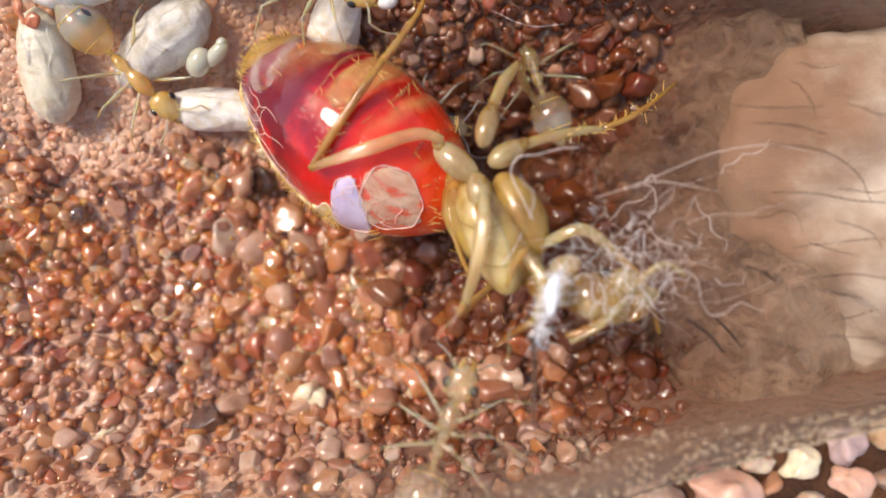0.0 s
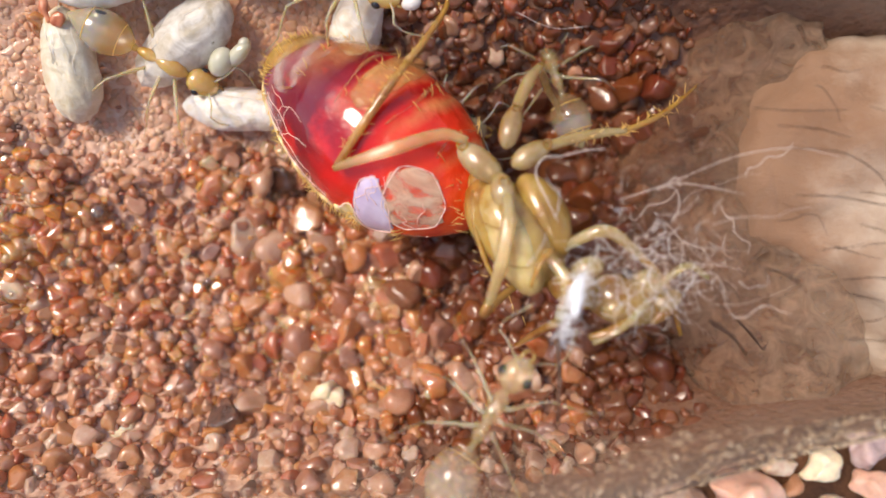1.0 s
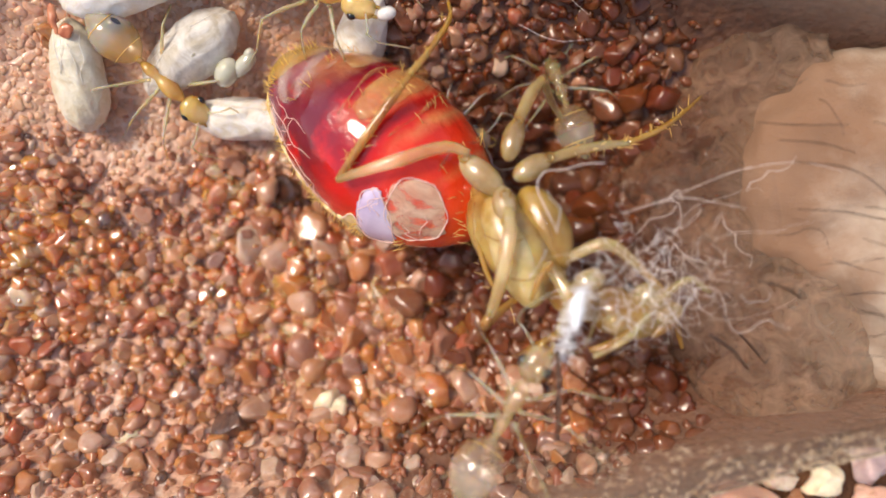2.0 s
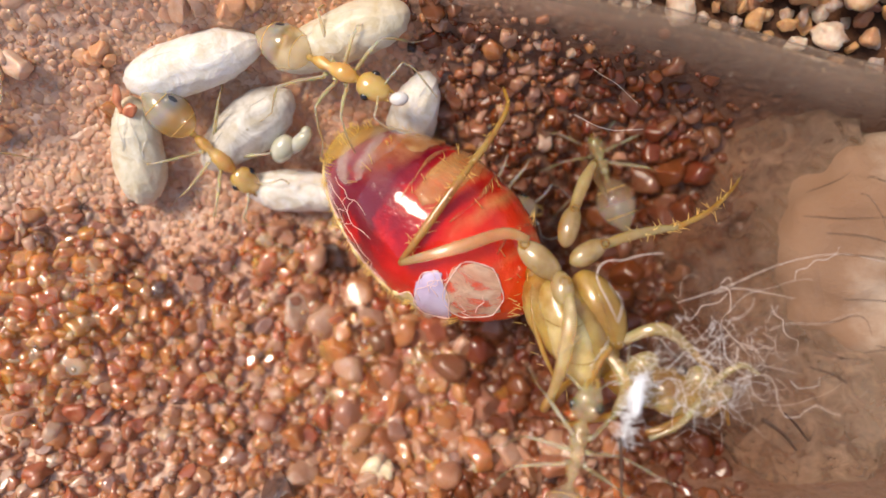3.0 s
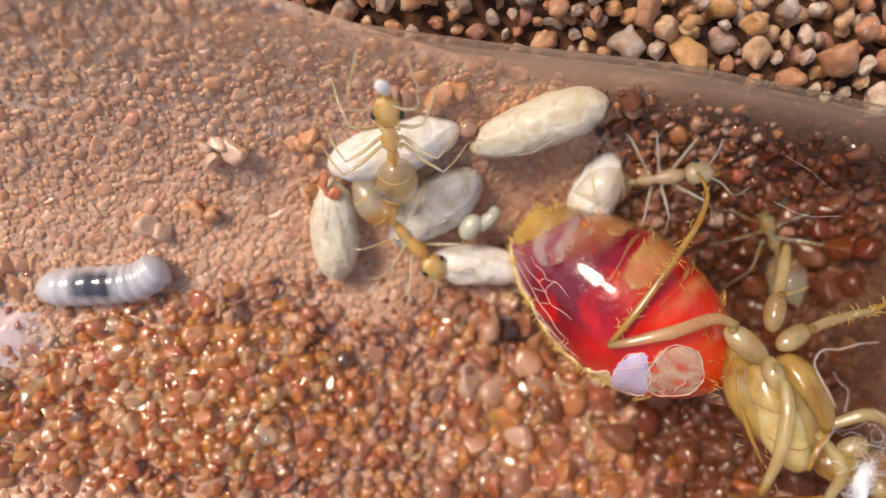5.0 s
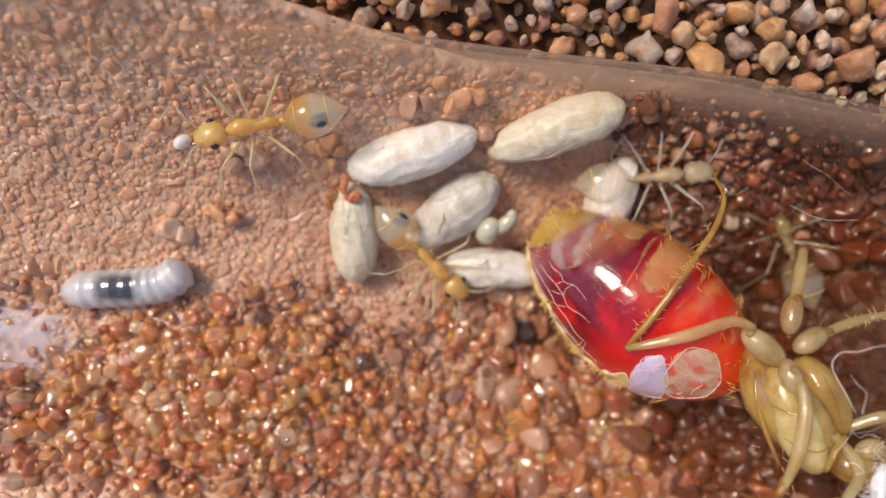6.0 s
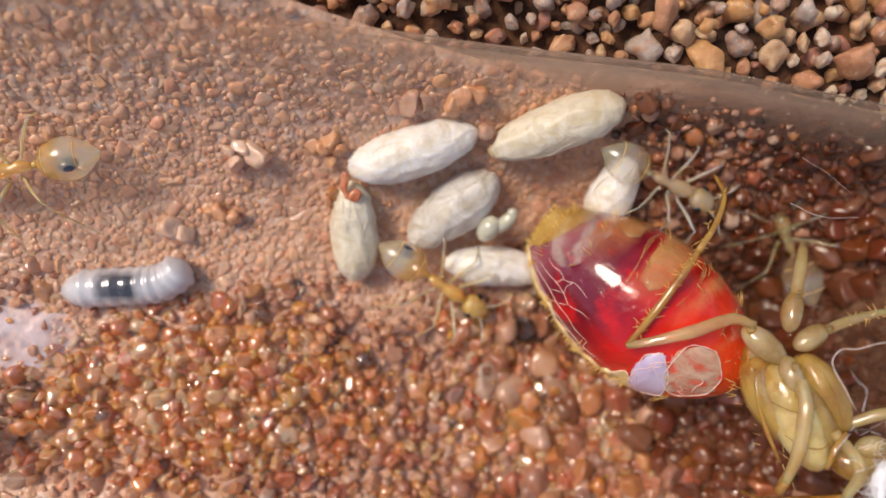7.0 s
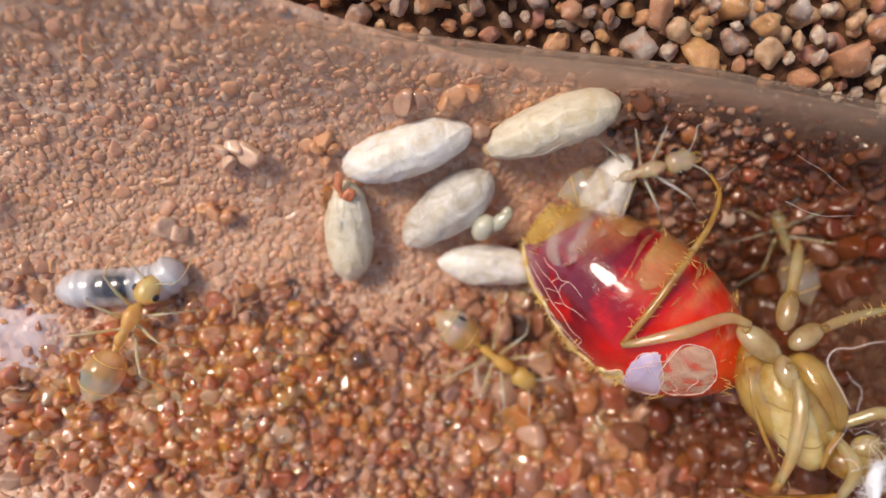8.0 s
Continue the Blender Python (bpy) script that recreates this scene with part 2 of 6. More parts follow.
m = Mat("larva_skin")
c = m.ramp(m.noise(1.5, 3), (0.3, (0.62, 0.63, 0.68)), (0.7, (0.78, 0.79, 0.83)))
where = m.maths("ADD", m.axis("X", -2.2, 2.0), m.maths("MULTIPLY", m.maths("SUBTRACT", m.noise(1.6, 4), 0.5), 0.10))
across = m.maths("SUBTRACT", 1.0, m.maths("ABSOLUTE", m.maths("SUBTRACT", m.maths("MULTIPLY", m.axis("Y", -0.72, 0.42), 2.0), 1.0), 0.0))
inner = m.ramp(across, (0.08, (0.0, 0.0, 0.0)), (0.5, (1.0, 1.0, 1.0)))
c = m.mix(m.mix(1.0, inner, m.ramp(where, (0.30, (0.0, 0.0, 0.0)), (0.38, (0.9, 0.9, 0.9)), (0.58, (0.93, 0.93, 0.93)), (0.66, (0.0, 0.0, 0.0))), "MULTIPLY"), c, (0.03, 0.038, 0.055))
m.put(Base_Color=c, Roughness=0.14, Coat_Weight=1.0, Coat_Roughness=0.04)
m.put(Coat_Weight=0.0)
m.see_through(0.28, 0.06, 0.05)
M_LARVA = m.m
m = Mat("morsel_skin")
m.put(Base_Color=m.ramp(m.noise(1.5, 3), (0.3, (0.62, 0.60, 0.58)), (0.7, (0.80, 0.78, 0.74))), Roughness=0.14, Coat_Weight=1.0)
m.flesh(0.5, 0.3, (1.0, 0.95, 0.9))
M_MORSEL = m.m
m = Mat("larva_gut")
m.put(Base_Color=m.ramp(m.noise(3.0, 3), (0.3, (0.012, 0.014, 0.022)), (0.7, (0.05, 0.055, 0.07))), Roughness=0.2, Coat_Weight=0.8, Coat_Roughness=0.05)
M_GUT = m.m
m = Mat("young_larva_skin")
m.put(Base_Color=m.ramp(m.noise(2.0, 3), (0.3, (0.58, 0.58, 0.44)), (0.7, (0.74, 0.73, 0.60))), Roughness=0.15, Coat_Weight=0.8, Transmission_Weight=0.25)
m.flesh(0.6, 0.4, (0.9, 0.9, 0.6))
M_YOUNG = m.m


def shell_material(name, dark, light, clear=0.0, rough=0.25, bend=1.4, thin=0.0):
    m = Mat(name)
    c = m.ramp(m.noise(0.9, 5), (0.34, dark), (0.62, light))
    m.put(Base_Color=c, Roughness=rough, Coat_Weight=0.9, Coat_Roughness=0.06, Transmission_Weight=clear, IOR=bend)
    m.flesh(0.8, 0.45, (1.0, 0.65, 0.25))
    m.bump(m.maths("ADD", m.noise(12.0, 3), m.maths("MULTIPLY", m.noise(2.5, 4), 2.5)), 0.35, 0.05)
    if thin:
        m.see_through(thin, 0.05, 0.08)
    return m.m


M_AMBER = shell_material("worker_shell", (0.84, 0.42, 0.08), (0.96, 0.64, 0.22), 0.30, 0.12, 1.25, 0.22)
M_LEG = shell_material("worker_leg", (0.86, 0.58, 0.26), (0.97, 0.80, 0.50), 0.40, 0.12, 1.25, 0.25)
M_STRAW = shell_material("pale_worker_shell", (0.78, 0.56, 0.34), (0.92, 0.74, 0.50), 0.45, 0.10, 1.25, 0.42)
M_STRAW_LEG = shell_material("pale_worker_leg", (0.84, 0.66, 0.46), (0.94, 0.80, 0.60), 0.45, 0.10, 1.25, 0.35)
M_CLEAR = shell_material("clear_worker_shell", (0.86, 0.60, 0.24), (0.96, 0.78, 0.42), 0.60, 0.08, 1.2, 0.62)
M_CLEAR_LEG = shell_material("clear_worker_leg", (0.88, 0.66, 0.30), (0.97, 0.82, 0.50), 0.60, 0.08, 1.2, 0.5)
M_QUEEN = shell_material("queen_shell", (0.36, 0.17, 0.02), (0.72, 0.49, 0.14), 0.30, 0.08, 1.4, 0.14)
M_QLEG = shell_material("queen_leg", (0.70, 0.45, 0.14), (0.90, 0.70, 0.36), 0.50, 0.08, 1.4, 0.38)
M_HIP = shell_material("queen_hip", (0.46, 0.29, 0.10), (0.78, 0.62, 0.34), 0.35, 0.08, 1.4, 0.22)
M_RIDGE = shell_material("queen_ridge", (0.44, 0.27, 0.06), (0.82, 0.66, 0.32), 0.20, 0.10)
M_FLANK = shell_material("queen_flank", (0.42, 0.23, 0.05), (0.64, 0.42, 0.12), 0.30, 0.10)
M_JOINT = shell_material("queen_joint", (0.38, 0.17, 0.03), (0.62, 0.36, 0.09), 0.45, 0.12)

def crop_material(name, tint, clear=0.60):
    """The clear gaster of a worker: honey-coloured towards the waist, almost clear towards the tip."""
    m = Mat(name)
    c = m.ramp(m.axis("X", -0.9, 0.9), (0.0, (0.93, 0.80, 0.50)), (0.45, (0.90, 0.84, 0.70)), (0.62, tint), (1.0, tuple(0.85 * v for v in tint)))
    m.put(Base_Color=c, Roughness=0.06, Coat_Weight=0.8, Coat_Roughness=0.03, Transmission_Weight=0.35, IOR=1.2)
    m.flesh(0.7, 0.6, (1.0, 0.7, 0.3))
    m.put(Coat_Weight=0.0)
    m.see_through(clear, 0.07, 0.05)
    return m.m


M_CROP, M_STRAW_CROP = crop_material("worker_gaster", (0.90, 0.56, 0.16)), crop_material("pale_worker_gaster", (0.72, 0.52, 0.30), 0.74)

m = Mat("eye")
m.put(Base_Color=(0.012, 0.010, 0.012), Roughness=0.12, Coat_Weight=0.6)
M_EYE = m.m

m = Mat("queen_gaster")
blur = m.maths("MULTIPLY", m.maths("SUBTRACT", m.noise(0.45, 4), 0.5), 0.55)
c = m.ramp(m.maths("ADD", m.axis("X", -3.6, 3.4), blur), (0.0, (0.30, 0.09, 0.12)), (0.16, (0.17, 0.008, 0.030)), (0.32, (0.16, 0.003, 0.014)), (0.45, (0.38, 0.004, 0.010)), (0.60, (0.62, 0.012, 0.010)), (0.80, (0.82, 0.040, 0.010)), (1.0, (0.86, 0.075, 0.014)))
c = m.mix(m.ramp(m.noise(0.9, 3), (0.55, (0.0, 0.0, 0.0)), (0.68, (0.75, 0.75, 0.75))), c, (0.62, 0.006, 0.008))
slant = m.maths("ADD", m.axis("X", -4.0, 4.0), m.maths("MULTIPLY", m.axis("Y", 0.0, 2.5), -0.05))
slant = m.maths("ADD", slant, m.maths("MULTIPLY", m.maths("SUBTRACT", m.noise(1.0, 5), 0.5), 0.07))
folds = m.ramp(slant, (0.0, (1, 1, 1)), (0.10, (0.9, 0.9, 0.9)), (0.17, (0, 0, 0)), (0.20, (0.9, 0.9, 0.9)), (0.29, (0.55, 0.55, 0.55)), (0.34, (0, 0, 0)), (0.40, (0, 0, 0)), (0.43, (0.95, 0.95, 0.95)),
               (0.52, (0.6, 0.6, 0.6)), (0.55, (0, 0, 0)), (0.60, (0, 0, 0)), (0.63, (0.9, 0.9, 0.9)), (0.68, (0, 0, 0)), (0.79, (0, 0, 0)), (0.81, (0.7, 0.7, 0.7)), (0.84, (0, 0, 0)))
flank = m.ramp(m.axis("Y", -0.6, 1.5), (0.0, (0, 0, 0)), (1.0, (0.85, 0.85, 0.85)))
c = m.mix(m.mix(1.0, folds, flank, "MULTIPLY"), c, m.ramp(m.noise(1.5, 4), (0.3, (0.46, 0.15, 0.035)), (0.7, (0.72, 0.36, 0.14))))
m.put(Base_Color=c, Roughness=0.09, Coat_Weight=1.0, Coat_Roughness=0.03, Coat_IOR=1.5, IOR=1.3)
m.flesh(0.30, 0.8, (1.0, 0.10, 0.04))
m.bump(m.noise(1.6, 5), 0.6, 0.22)
M_RED = m.m

m = Mat("membrane")
c = m.ramp(m.noise(1.4, 5), (0.35, (0.62, 0.26, 0.05)), (0.65, (0.82, 0.52, 0.22)))
m.put(Base_Color=c, Roughness=0.22, Coat_Weight=0.8, Coat_Roughness=0.06)
m.see_through(m.ramp(m.noise(0.9, 5, 0.6, False, 0.6), (0.36, (0.95, 0.95, 0.95)), (0.66, (0.58, 0.58, 0.58))))
m.bump(m.noise(3.0, 4), 0.4, 0.06)
M_MEMBRANE = m.m
m = Mat("tip_shell")
c = m.ramp(m.noise(1.0, 5), (0.35, (0.60, 0.34, 0.04)), (0.65, (0.86, 0.62, 0.20)))
m.put(Base_Color=c, Roughness=0.22, Coat_Weight=0.8, Coat_Roughness=0.06)
m.see_through(m.ramp(m.axis("X", -3.9, -1.9), (0.0, (0.45, 0.45, 0.45)), (0.45, (0.75, 0.75, 0.75)), (0.8, (0.99, 0.99, 0.99))))
m.bump(m.noise(3.0, 4), 0.4, 0.06)
M_TIP = m.m
m = Mat("milky_membrane")
m.put(Base_Color=m.ramp(m.noise(1.4, 4), (0.35, (0.66, 0.50, 0.42)), (0.65, (0.82, 0.72, 0.64))), Roughness=0.15, Coat_Weight=0.8)
m.see_through(m.ramp(m.wave(0.5, "DIAGONAL", 7.0), (0.25, (0.97, 0.97, 0.97)), (0.85, (0.80, 0.80, 0.80))))
M_MILKY = m.m
m = Mat("pale_plate")
m.put(Base_Color=m.ramp(m.noise(1.2, 4), (0.35, (0.80, 0.52, 0.34)), (0.65, (0.90, 0.72, 0.52))), Roughness=0.28, Coat_Weight=0.7)
m.see_through(m.ramp(m.noise(1.1, 5, 0.6, False, 1.2), (0.36, (0.38, 0.38, 0.38)), (0.50, (0.62, 0.62, 0.62)), (0.60, (0.92, 0.92, 0.92))))
M_PLATE = m.m
# The sky's reflection on this smooth plate is painted as lilac.
m = Mat("sky_sheen_plate")
m.put(Base_Color=m.ramp(m.noise(0.9, 3), (0.3, (0.52, 0.42, 0.62)), (0.7, (0.72, 0.64, 0.80))), Roughness=0.22, Coat_Weight=1.0)
M_SKY_PLATE = m.m
m = Mat("trachea")
m.put(Base_Color=(0.88, 0.62, 0.54), Roughness=0.3)
M_VEIN = m.m
m = Mat("golden_hair")
m.put(Base_Color=(0.80, 0.52, 0.14), Roughness=0.3)
M_HAIR = m.m

m = Mat("cotton")
c = m.ramp(m.noise(0.5, 6), (0.35, (0.40, 0.29, 0.21)), (0.62, (0.60, 0.50, 0.40)))
c = m.mix(m.ramp(m.maths("ADD", m.axis("X", -5.0, -0.5), m.maths("MULTIPLY", m.maths("SUBTRACT", m.noise(0.45, 6), 0.5), 1.4)), (0.20, (0.9, 0.9, 0.9)), (0.80, (0.0, 0.0, 0.0))), c, (0.26, 0.14, 0.08))
c = m.mix(m.ramp(m.cells(0.42), (0.12, (0.9, 0.9, 0.9)), (0.22, (0.0, 0.0, 0.0))), c, (0.38, 0.16, 0.07))
m.put(Base_Color=c, Roughness=0.95)
m.flesh(0.3, 0.6, (1.0, 0.8, 0.6))
m.bump(m.noise(2.5, 7, 0.7), 0.5, 0.25)
M_COTTON = m.m
m = Mat("stained_cotton")
c = m.ramp(m.noise(0.45, 6, 0.6), (0.34, (0.08, 0.028, 0.013)), (0.52, (0.17, 0.075, 0.036)), (0.70, (0.32, 0.18, 0.11)))
c = m.mix(m.ramp(m.axis("X", -8.5, -1.5), (0.0, (0.0, 0.0, 0.0)), (1.0, (0.8, 0.8, 0.8))), c, (0.44, 0.32, 0.23))
m.put(Base_Color=c, Roughness=0.9)
m.flesh(0.5, 0.6, (1.0, 0.6, 0.4))
m.see_through(m.ramp(m.noise(1.6, 6, 0.65, False, 0.8), (0.36, (0.15, 0.15, 0.15)), (0.66, (0.75, 0.75, 0.75))))
m.bump(m.noise(2.2, 7, 0.7), 0.6, 0.25)
M_STAINED = m.m
m = Mat("cotton_fibre")
m.put(Base_Color=m.mix(m.random(True), (0.86, 0.78, 0.74), (0.60, 0.46, 0.36)), Roughness=0.35)
M_FIBRE = m.m
m = Mat("white_tuft")
m.put(Base_Color=m.ramp(m.noise(3.0, 4), (0.3, (0.82, 0.82, 0.84)), (0.7, (0.90, 0.90, 0.92))), Roughness=0.7)
m.flesh(0.3, 0.3, (1.0, 1.0, 1.0))
M_TUFT = m.m
m = Mat("dark_bristle")
m.put(Base_Color=(0.055, 0.025, 0.012), Roughness=0.35)
M_BRISTLE = m.m

m = Mat("glass")
dust = m.ramp(m.noise(0.5, 8, 0.65), (0.34, (0.38, 0.38, 0.38)), (0.70, (0.68, 0.68, 0.68)))
fade = m.ramp(m.axis("Z", 3.0, 7.75), (0.0, (0.3, 0.3, 0.3)), (0.3, (1.0, 1.0, 1.0)), (0.68, (1.0, 1.0, 1.0)), (0.86, (0.75, 0.75, 0.75)), (0.94, (0.45, 0.45, 0.45)), (0.99, (0.0, 0.0, 0.0)))
fade = m.mix(1.0, fade, m.ramp(m.axis("X", -16.0, 6.0), (0.0, (0.3, 0.3, 0.3)), (0.35, (0.9, 0.9, 0.9)), (0.75, (0.85, 0.85, 0.85)), (1.0, (0.55, 0.55, 0.55))), "MULTIPLY")
haze = [m.n.new(k) for k in ("ShaderNodeBsdfDiffuse", "ShaderNodeBsdfTranslucent", "ShaderNodeMixShader")]
for k in (0, 1):
    haze[k].inputs["Color"].default_value = (0.56, 0.41, 0.31, 1.0)
    m.l.new(haze[k].outputs[0], haze[2].inputs[k + 1])
clear, gloss, pane, both = (m.n.new(k) for k in ("ShaderNodeBsdfTransparent", "ShaderNodeBsdfGlossy", "ShaderNodeMixShader", "ShaderNodeMixShader"))
clear.inputs["Color"].default_value = (0.99, 0.985, 0.98, 1.0)
gloss.inputs["Roughness"].default_value = 0.12
fresnel = m.n.new("ShaderNodeFresnel")
fresnel.inputs["IOR"].default_value = 1.015
m.l.new(fresnel.outputs[0], pane.inputs[0])
m.l.new(clear.outputs[0], pane.inputs[1])
m.l.new(gloss.outputs[0], pane.inputs[2])
m.l.new(m.mix(1.0, dust, fade, "MULTIPLY"), both.inputs[0])
m.l.new(pane.outputs[0], both.inputs[1])
m.l.new(haze[2].outputs[0], both.inputs[2])
m.l.new(both.outputs[0], m.n["Material Output"].inputs["Surface"])
M_GLASS = m.m
# Opaque gold: the glints of the drops are put into their colour.
m = Mat("droplet")
m.put(Base_Color=m.mix(m.random(True), (0.90, 0.78, 0.58), (0.70, 0.46, 0.22)), Roughness=0.12, IOR=1.6, Coat_Weight=1.0, Coat_IOR=1.8)
M_DROP = m.m


# ---- mesh helpers ----
def mesh_of(bm, name, material, smooth=True):
    bmesh.ops.recalc_face_normals(bm, faces=bm.faces)
    for v in bm.verts:
        v.co *= MM
    data = bpy.data.meshes.new(name)
    bm.to_mesh(data)
    bm.free()
    data.materials.append(material)
    if smooth:
        data.polygons.foreach_set("use_smooth", [True] * len(data.polygons))
    return data


def part(name, bm, material, parent=None, label="", at=None, smooth=True):
    """Links a bmesh, in millimetres, as one mesh object under a thing or a part; at: its place on its parent."""
    ob = new(name, mesh_of(bm, name, material, smooth))
    if parent is not None:
        ob.parent = parent
    if at is not None:
        ob.matrix_basis = at
    if label:
        ob["label"] = label
    return ob


def thing(name, label, category, at, group=""):
    ob = new(name)
    ob.empty_display_size = 0.001
    ob.matrix_basis = at
    return tagged(ob, label, category, group)


def loft(bm, centres, sides, ups, seg=14, up=(0, 0, 1)):
    """A closed tube through centres, with half widths sides and half heights ups."""
    centres = [Vector(c) for c in centres]
    rings = []
    for k, c in enumerate(centres):
        a, b = centres[max(k - 1, 0)], centres[min(k + 1, len(centres) - 1)]
        t = (b - a).normalized()
        s = t.cross(Vector(up))
        s = s.normalized() if s.length > 1e-4 else Vector((0, 1, 0))
        u = s.cross(t)
        rings.append([bm.verts.new(c + s * sides[k] * math.cos(q) + u * ups[k] * math.sin(q)) for q in (2 * math.pi * j / seg for j in range(seg))])
    for r0, r1 in zip(rings, rings[1:]):
        for j in range(seg):
            bm.faces.new((r0[j], r0[(j + 1) % seg], r1[(j + 1) % seg], r1[j]))
    for ring, c in ((rings[0], centres[0]), (rings[-1], centres[-1])):
        tip = bm.verts.new(c)
        for j in range(seg):
            bm.faces.new((ring[j], ring[(j + 1) % seg], tip))
    return rings


def curve_points(points, steps=6):
    """Catmull-Rom through points."""
    p = [Vector(v) for v in points]
    p = [2 * p[0] - p[1], *p, 2 * p[-1] - p[-2]]
    out = []
    for k in range(1, len(p) - 2):
        for j in range(steps):
            t = j / steps
            out.append(0.5 * (2 * p[k] + (p[k + 1] - p[k - 1]) * t + (2 * p[k - 1] - 5 * p[k] + 4 * p[k + 1] - p[k + 2]) * t * t + (3 * p[k] - p[k - 1] - 3 * p[k + 1] + p[k + 2]) * t**3))
    return out + [p[-2]]


def limb(bm, points, radii, steps=4, seg=8):
    """A tube along a smoothed line with radii at the given points."""
    line = curve_points(points, steps)
    r = [float(np.interp(k / steps, range(len(radii)), radii)) for k in range(len(line))]
    return loft(bm, line, r, r, seg)


def oval(bm, a, b, side, up, seg=16, rings=9, power=0.5, lean=0.0):
    """An egg between two ends; lean > 0 moves its bulk towards b."""
    a, b = Vector(a), Vector(b)
    cs, rs = [], []
    for k in range(rings):
        f = k / (rings - 1)
        q = 0.5 - 0.5 * math.cos(math.pi * f)
        cs.append(a.lerp(b, q))
        w = q ** (1 + lean)
        rs.append(max(0.02, (4 * w * (1 - w)) ** power))
    return loft(bm, cs, [side * r for r in rs], [up * r for r in rs], seg)


def roughen(bm, amount, per_mm, seed=0.0):
    bm.normal_update()
    for v in bm.verts:
        v.co += v.normal * amount * noise.noise(v.co * per_mm + Vector((seed, seed * 1.7, -seed)))


def arrays_mesh(name, verts, faces, material):
    """A mesh from numpy arrays, verts in millimetres, faces all triangles."""
    data = bpy.data.meshes.new(name)
    data.vertices.add(len(verts))
    data.vertices.foreach_set("co", (verts * MM).astype(np.float32).ravel())
    n = len(faces)
    data.loops.add(3 * n)
    data.loops.foreach_set("vertex_index", faces.astype(np.int32).ravel())
    data.polygons.add(n)
    data.polygons.foreach_set("loop_start", np.arange(0, 3 * n, 3, dtype=np.int32))
    data.polygons.foreach_set("use_smooth", np.ones(n, dtype=bool))
    data.update(calc_edges=True)
    data.materials.append(material)
    return data


# ---- the ground plan ----
def bed(x, y):
    """Height of the sand in the tube."""
    z = -0.43 + 0.0266 * (y + 2.5) ** 2 + 0.23 * max(0.0, -x - 2) + 0.1 * max(0.0, y - 4.5) ** 2 + 0.12 * max(0.0, -4.5 - y) ** 2
    z += 0.55 * math.exp(-(((x + 11.6) / 3.4) ** 2 + ((y + 0.9) / 2.0) ** 2))
    z -= 2.5 * math.exp(-(((x - 7.2) / 2.4) ** 2 + ((y - 1.9) / 1.7) ** 2))
    z += 1.5 * max(0.0, y - rim_far(x) + 1.3) ** 2 * along(x, (-2, 0.0), (4, 1.0)) * 0.6 + 0.6 * max(0.0, rim_near(x) + 1.4 - y) ** 2
    return z + 0.16 * noise.noise((x * 0.5, y * 0.5, 0.3)) + 0.06 * noise.noise((x * 1.7, y * 1.7, 1.3))


def along(x, *stops):
    return float(np.interp(x, [s[0] for s in stops], [s[1] for s in stops]))


def rim_far(x):
    """Where the far glass wall bulges out most."""
    return along(x, (-40, 10.5), (-17.6, 10.3), (-10, 9.9), (-3.5, 8.9), (2.6, 8.2), (7.9, 7.1), (12.8, 5.76), (20, 4.2), (34, 3.4))


def rim_near(x):
    return along(x, (-40, -9.8), (-10, -9.3), (4, -8.8), (8, -8.0), (10.5, -7.1), (12, -6.6), (13.2, -6.3), (15.6, -5.8), (20, -5.0), (34, -4.2))


def lip_far(x):
    return along(x, (-16, 8.0), (-9.3, 7.85), (-3.5, 7.1), (2.5, 6.2), (7, 5.05), (11.4, 3.6), (20, 2.2), (34, 1.4))


def lip_near(x):
    return along(x, (-10, -6.3), (0, -6.0), (4.3, -5.7), (6.2, -5.4), (10, -5.3), (13, -5.1), (20, -3.8), (34, -2.8))


def foot_far(x):
    return rim_far(x) - 0.35


def foot_near(x):
    return rim_near(x) + 0.4


# ---- structure: ground, sand bed, tube ----
def make_ground():
    """One sheet of dark soil to the horizon, with the hollow in which the tube lies."""
    bm = bmesh.new()
    xs = [-3000, -400, -80, -45, *np.arange(-38, 34.1, 1.0), 45, 80, 400, 3000]
    rows = []
    for x in xs:
        far, near = rim_far(x) + 0.26, rim_near(x) - 0.26
        line = []
        for off in (3000, 400, 60, 20, 12, 8, 6, 4.5, 3, 2, 1, 0.4):
            line.append((far + off, 4.9))
        line += [(far, 4.4), (far, 2.0), (far - 0.4, -3.0), (0, -4.4), (near + 0.4, -4.0), (near, 0.5), (near, 4.0)]
        for off in (0.4, 1, 2, 3, 4.5, 6, 8, 12, 20, 60, 400, 3000):
            line.append((near - off, 4.8))
        rows.append([bm.verts.new((x, y, z + (0.35 * noise.noise((x * 0.6, y * 0.6, 4.0)) if abs(y) < 40 and abs(x) < 60 else 0.0))) for y, z in line])
    for a, b in zip(rows, rows[1:]):
        for j in range(len(a) - 1):
            bm.faces.new((a[j], a[j + 1], b[j + 1], b[j]))
    return tagged(part("ground", bm, M_SOIL), "dark brown soil under loose gravel around the tube", "ground", kind="structure")


